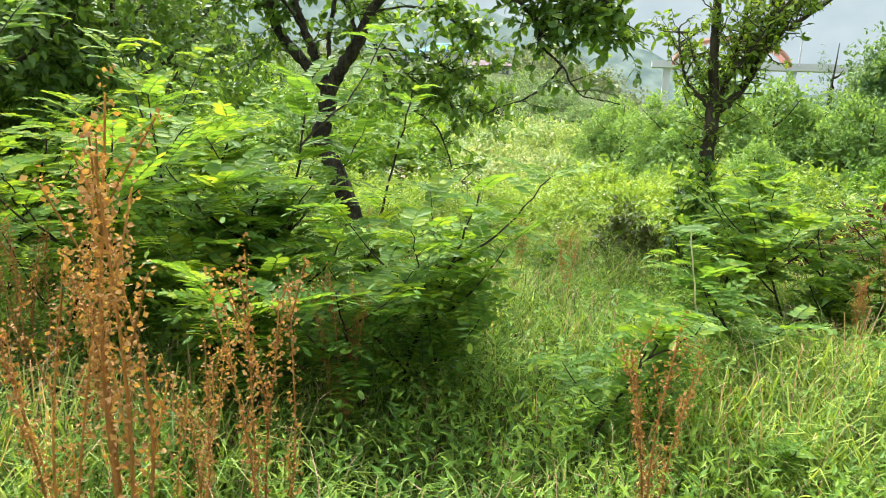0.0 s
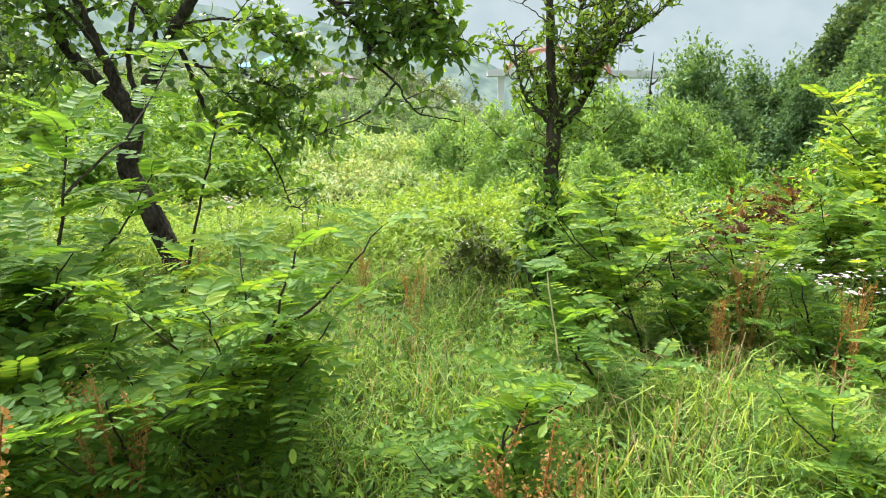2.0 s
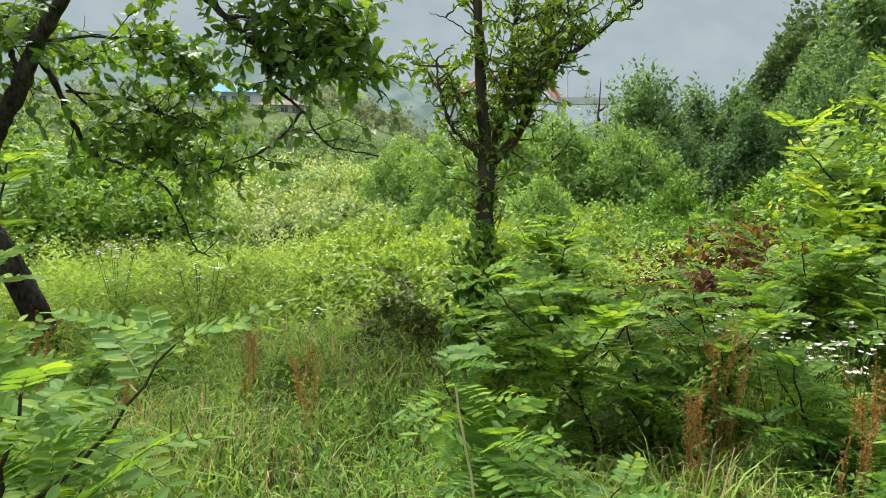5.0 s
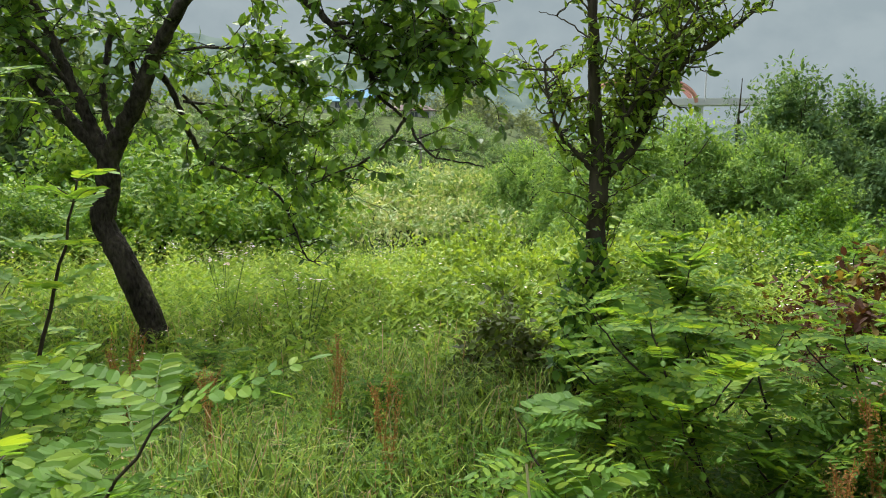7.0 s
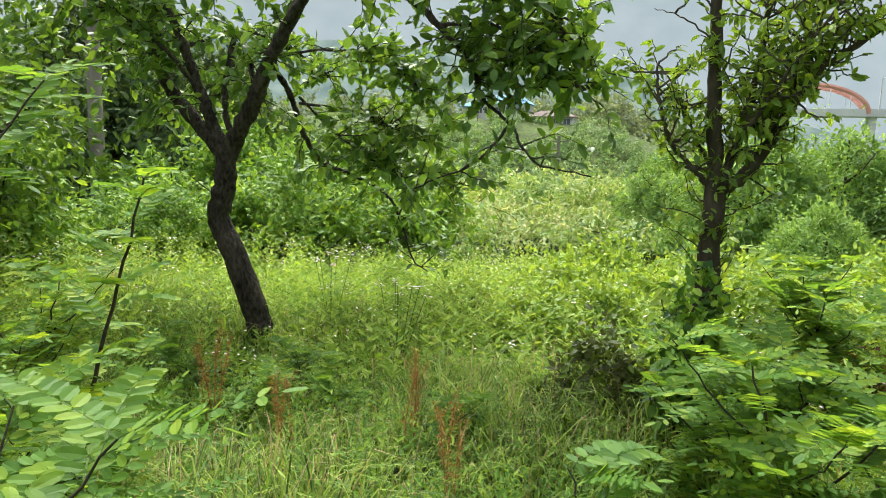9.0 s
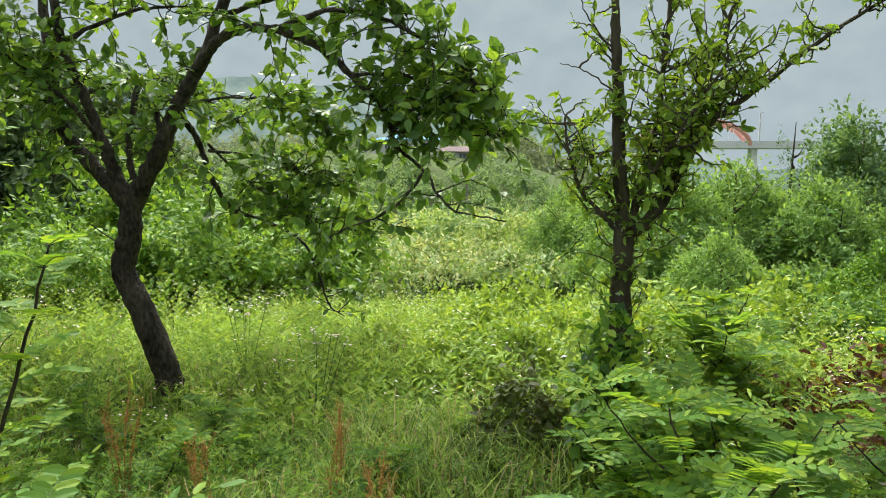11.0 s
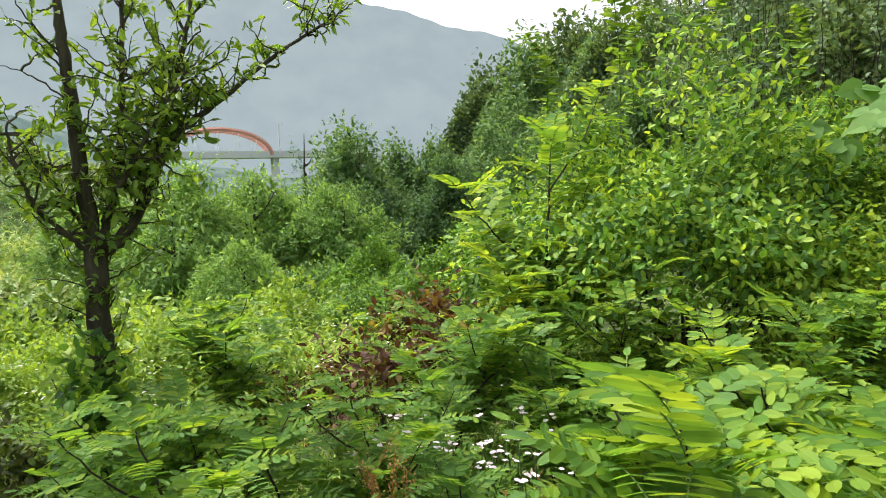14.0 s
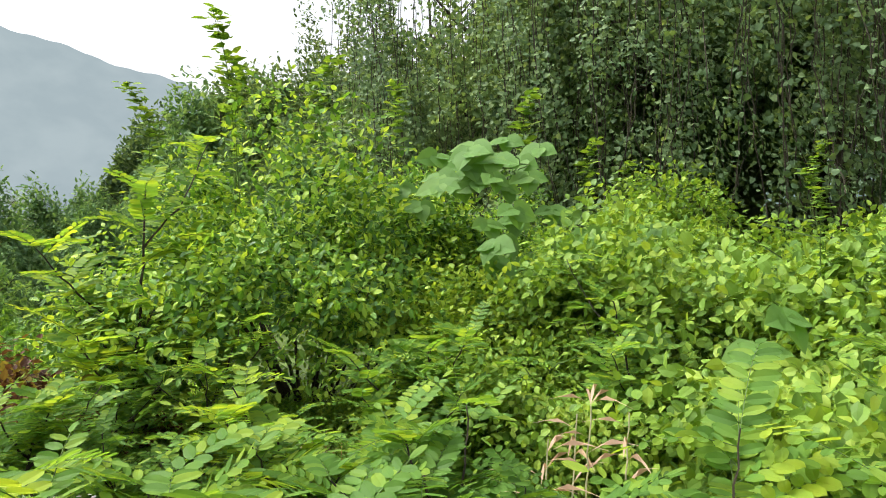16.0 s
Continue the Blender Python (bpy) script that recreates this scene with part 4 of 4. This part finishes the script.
tagged(part("fleabane_flowers", *spread(disc, heads, np.tile([0, 1.0, 0], (m, 1)), np.tile([0, 0, 1.0], (m, 1)) + r.normal(0, 0.3, (m, 3)), 0.009 * (0.7 + 0.6 * r.random(m))), PETAL),
       "small white fleabane flowers over the meadow", "flowers", kind="stuff")


def make_dock(height, seed):
    """A dock plant gone to rusty seed."""
    r = np.random.default_rng(seed)
    ob = thing("dock_plant", "dock plant gone to rust orange seed", "weed", "rusty docks")
    stalks, P_ = [], []
    for k in range(4):
        e = np.array([r.normal(0, 0.06), r.normal(0, 0.06), height * (0.7 + 0.35 * r.random())])
        line = bend([(0, 0, -0.03), e * 0.5 + r.normal(0, 0.015, 3), e], 6)
        stalks.append(tube(line, np.linspace(0.004, 0.0015, len(line)), 4))
        t = line[len(line) // 3:]
        P_.append(t[r.integers(0, len(t), 170)] + r.normal(0, 0.008, (170, 3)) + np.array([0, 0, 1]) * r.normal(0, 0.025, (170, 1)))
        for b in range(3):
            q = t[r.integers(0, len(t))]
            e2 = q + np.array([r.normal(0, 0.03), r.normal(0, 0.03), 0.14])
            br = bend([q, (q + e2) / 2, e2], 3)
            stalks.append(tube(br, 0.0016, 3))
            P_.append(br[r.integers(0, len(br), 60)] + r.normal(0, 0.009, (60, 3)))
    P = np.concatenate(P_); m = len(P)
    part("stem", *join(stalks), DOCK, ob)
    part("seed_head", *spread(simple_shape(0.9), P, r.normal(size=(m, 3)), r.normal(size=(m, 3)), 0.0085 * (0.6 + 0.8 * r.random(m))), DOCK, ob, "rust orange seed heads")
    return ob


dock = make_dock(0.8, 121)
set_at(dock, 0.43, 2.83, 0, 1.35)
for x, y, a, s in ((0.14, 2.63, 60, 1.35), (0.0, 2.55, 120, 0.95), (0.28, 2.75, 200, 0.75), (-0.3, 3.1, 20, 0.9), (1.53, 3.25, 80, 0.8), (0.35, 3.6, 300, 0.75),
                   (3.0, 5.6, 40, 0.8), (3.3, 5.1, 140, 0.75), (2.7, 5.2, 10, 0.65), (1.1, 5.8, 70, 0.6), (0.7, 6.4, 220, 0.6), (-0.4, 6.3, 150, 0.65), (-0.9, 3.4, 10, 0.85), (0.2, 6.0, 20, 0.55)):
    copy_thing(dock, place(x, y, a, s))


def make_daisy(seed):
    r = np.random.default_rng(seed)
    ob = thing("fleabane_plant", "fleabane with clusters of small white flowers", "flower", "white fleabanes")
    st, P = [], []
    for _ in range(7):
        e = np.array([r.normal(0, 0.1), r.normal(0, 0.1), 0.6 + 0.15 * r.random()])
        st.append(tube(bend([(0, 0, -0.03), e * 0.55, e], 4), 0.003, 4))
        P.append(e + r.normal(0, 0.025, (5, 3)) * [1, 1, 0.3])
    P = np.concatenate(P); m = len(P)
    part("stem", *join(st), GREEN_STEM, ob)
    tagged(part("flower", *spread(disc, P, np.tile([0, 1.0, 0], (m, 1)), np.tile([0, 0, 1.0], (m, 1)) + r.normal(0, 0.35, (m, 3)), 0.013 * (0.7 + 0.5 * r.random(m))), PETAL, ob, "white flower heads"), kind="stuff")
    n = 60
    at = np.stack([r.normal(0, 0.07, n), r.normal(0, 0.07, n), r.uniform(0.1, 0.55, n)], -1)
    part("foliage", *spread(blade_shape(0.3), at, r.normal(size=(n, 3)) * [1, 1, 0.4], np.tile([0, 0, 1.0], (n, 1)), np.full(n, 0.08)), WEED, ob)
    return ob


daisy = make_daisy(131)
set_at(daisy, 3.35, 5.75)
for x, y, a in ((3.1, 5.9, 50), (3.55, 5.5, 130), (3.75, 5.95, 200), (0.0, 7.9, 20), (-0.9, 8.6, 80), (3.3, 6.2, 300)):
    copy_thing(daisy, place(x, y, a))


def make_reed(label, height, lean, seed, blades=14):
    r = np.random.default_rng(seed)
    ob = thing("dry_stalk", label, "stalk")
    line = bend([(0, 0, -0.03), (lean * 0.3, 0, height * 0.5), (lean, 0, height)], 7, 0.003)
    part("stem", *tube(line, np.linspace(0.006, 0.003, len(line)), 5), DRY_STEM, ob)
    m = blades
    if not m:
        return ob
    a = r.random(m) * 6.28
    tagged(part("blade", *spread(blade_shape(0.06, 0.0, 0.5), line[r.integers(4, len(line), m)], np.stack([np.cos(a), np.sin(a), 0.6 + 0 * a], -1), np.tile([0, 0, 1.0], (m, 1)), 0.22 * (0.6 + 0.6 * r.random(m))), STRAW, ob), kind="stuff")
    return ob


set_at(make_reed("pale dry stalk leaning over the grass", 0.9, -0.1, 141, 0), 1.8, 4.45)
for x, y, s in ((5.15, 4.25, 0.95), (5.3, 4.4, 0.85), (5.3, 4.15, 0.9), (5.05, 4.4, 0.8)):
    set_at(make_reed("bleached dry grass tuft with drooping blades", s, 0.1, int(x * 100)), x, y)

thistle = thing("thistle", "thistle with one purple-pink flower head", "flower")
part("stem", *tube(bend([(0, 0, -0.03), (0.03, 0, 0.5), (0.02, 0.02, 1.02)], 5), 0.005, 5), GREEN_STEM, thistle)
k = 70
d = unit(rng.normal(size=(k, 3)) + [0, 0, 0.8])
part("flower", *spread(simple_shape(0.25), np.tile([0.02, 0.02, 1.02], (k, 1)), d, rng.normal(size=(k, 3)), np.full(k, 0.035)), PINK, thistle, "purple-pink flower head")
set_at(thistle, 5.3, 3.05, 0, 0.85)

# ---- village and bridge ----


def box(x0, x1, y0, y1, z0, z1):
    V = np.array([(x, y, z) for x in (x0, x1) for y in (y0, y1) for z in (z0, z1)], float)
    F = np.array([(0, 1, 3, 2), (4, 6, 7, 5), (0, 4, 5, 1), (2, 3, 7, 6), (0, 2, 6, 4), (1, 5, 7, 3)])
    return V, F


def make_house(label, x, y, w, d, h, rise, roof, z0, windows):
    ob = thing("house", label, "house")
    part("wall", *box(x, x + w, y, y + d, z0 - 3, z0 + h), WALLS, ob)
    o = 0.7
    V = np.array([(x - o, y - o, z0 + h), (x + w + o, y - o, z0 + h), (x + w + o, y + d + o, z0 + h), (x - o, y + d + o, z0 + h),
                  (x + w * 0.22, y + d / 2, z0 + h + rise), (x + w * 0.78, y + d / 2, z0 + h + rise), (x - o, y - o, z0 + h - 0.25), (x + w + o, y - o, z0 + h - 0.25)])
    part("roof", V, [np.array([(0, 1, 5, 4), (2, 3, 4, 5), (6, 7, 1, 0)]), np.array([(1, 2, 5), (3, 0, 4)])], roof, ob)
    for k in range(windows):
        u = x + w * (k + 0.5) / windows
        win = part("window", *box(u - 0.65, u + 0.65, y - 0.08, y + 0.1, z0 + 0.9, z0 + 2.1), GLASS, ob)
        part("frame", *box(u - 0.04, u + 0.04, y - 0.14, y - 0.082, z0 + 0.9, z0 + 2.1), WALLS, win)


make_house("white house with a blue metal roof paled by mist", -39.5, 150, 9.5, 7, 2.9, 2.0, BLUE_ROOF, 8.3, 4)
make_house("low white house with a brownish tiled roof", -28.5, 145, 9.0, 6, 2.5, 1.2, GREY_ROOF, 5.9, 4)
make_house("small white shed with a blue roof", -45.5, 156, 5, 5, 2.4, 1.2, BLUE_ROOF, 8.6, 2)


def make_bridge():
    ob = thing("arch_bridge", "road bridge with a red steel arch", "bridge")
    part("deck", *box(14, 110, 299, 309, 17.2, 18.8), DECK, ob)
    a = np.linspace(0, np.pi, 25)
    for yy in (299.5, 308.5):
        line = np.stack([43 - 21 * np.cos(a), np.full(25, yy), 18.2 + 10.5 * np.sin(a)], -1)
        part("arch", *tube(line, 0.9, 6), ARCH, ob, "red painted steel arch")
        for k in range(3, 22, 3):
            part("hanger", *tube([line[k], (line[k][0], yy, 18.5)], 0.14, 4), DECK, ob)
    for xx in (20, 66, 95):
        part("pier", *box(xx - 1.2, xx + 1.2, 301, 307, -12, 17.2), DECK, ob)
    for k, yy in enumerate((299.2, 308.8)):
        part("railing", *box(14, 110, yy - 0.1, yy + 0.1, 18.8, 19.9), DECK, ob)
    lamp = thing("street_lamp", "tall pale street lamp on the bridge", "lamp")
    part("pole", *tube([(67.2, 298.9, 18.6), (67.2, 298.9, 31)], [0.35, 0.22], 6), DECK, lamp)
    part("arm", *tube([(67.2, 298.9, 30.8), (68.8, 298.9, 31.2)], 0.15, 5), DECK, lamp)


make_bridge()
up = thing("utility_pole", "slim grey utility pole in the valley", "pole")
part("shaft", *tube([(-9.35, 70, float(level(-9.35, 70))), (-9.35, 70, 3.0)], 0.16, 8), CONCRETE, up)
part("crossarm", *tube([(-10.2, 70, 2.5), (-8.5, 70, 2.5)], 0.06, 5), CONCRETE, up)

# ---- far woods and orchard, one mass each ----


def make_mass(name, label, spots_, material, leaf, per, seed):
    r = np.random.default_rng(seed)
    out = []
    for x, y, rad in spots_:
        V, F = foliage(per, leaf, (rad, rad, rad * 0.8), 24, int(r.integers(1e6)), 0.7, low=-0.6, shape=simple_shape(0.7), clump_size=0.3)
        out.append((V + np.array([x, y, float(level(x, y)) - rad * 0.2]), F))
    tagged(part(name, *join(out), material), label, "woods", kind="stuff")


r = np.random.default_rng(151)
make_mass("valley_wood", "dark treeline in the valley bottom", [(r.uniform(-45, 25), r.uniform(60, 90), r.uniform(3.0, 4.8)) for _ in range(70)], MIST, 0.55, 420, 152)
make_mass("slope_wood", "hazy woods on the far slope", [(r.uniform(-140, 120), r.uniform(175, 290), r.uniform(4, 7)) for _ in range(120)], FAR_HAZED, 1.1, 260, 153)
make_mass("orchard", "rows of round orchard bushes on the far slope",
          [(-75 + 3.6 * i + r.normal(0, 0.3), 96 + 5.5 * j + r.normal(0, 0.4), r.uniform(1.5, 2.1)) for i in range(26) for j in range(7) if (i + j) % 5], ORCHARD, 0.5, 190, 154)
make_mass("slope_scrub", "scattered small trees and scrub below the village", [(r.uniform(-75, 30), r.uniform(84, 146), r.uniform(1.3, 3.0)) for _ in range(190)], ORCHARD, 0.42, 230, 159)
make_mass("left_wood", "woods closing the terrace", [(r.uniform(-45, -14), r.uniform(-12, 40), r.uniform(2.5, 4)) for _ in range(34)], DEEP, 0.4, 500, 155)
make_mass("right_wood", "dense dark wood behind the hanging vines", [(r.uniform(20, 42), r.uniform(-10, 34), r.uniform(2.5, 4)) for _ in range(46)], DEEP, 0.4, 600, 158)
make_mass("back_wood", "woods behind the path", [(r.uniform(-25, 35), r.uniform(-24, -12), r.uniform(3, 5)) for _ in range(26)], DEEP, 0.5, 400, 156)
make_mass("hill_wood", "hazy wooded spur at the valley side", [(r.uniform(28, 90), r.uniform(55, 120), r.uniform(4, 7)) for _ in range(60)], FAR_HAZED, 0.9, 420, 157)
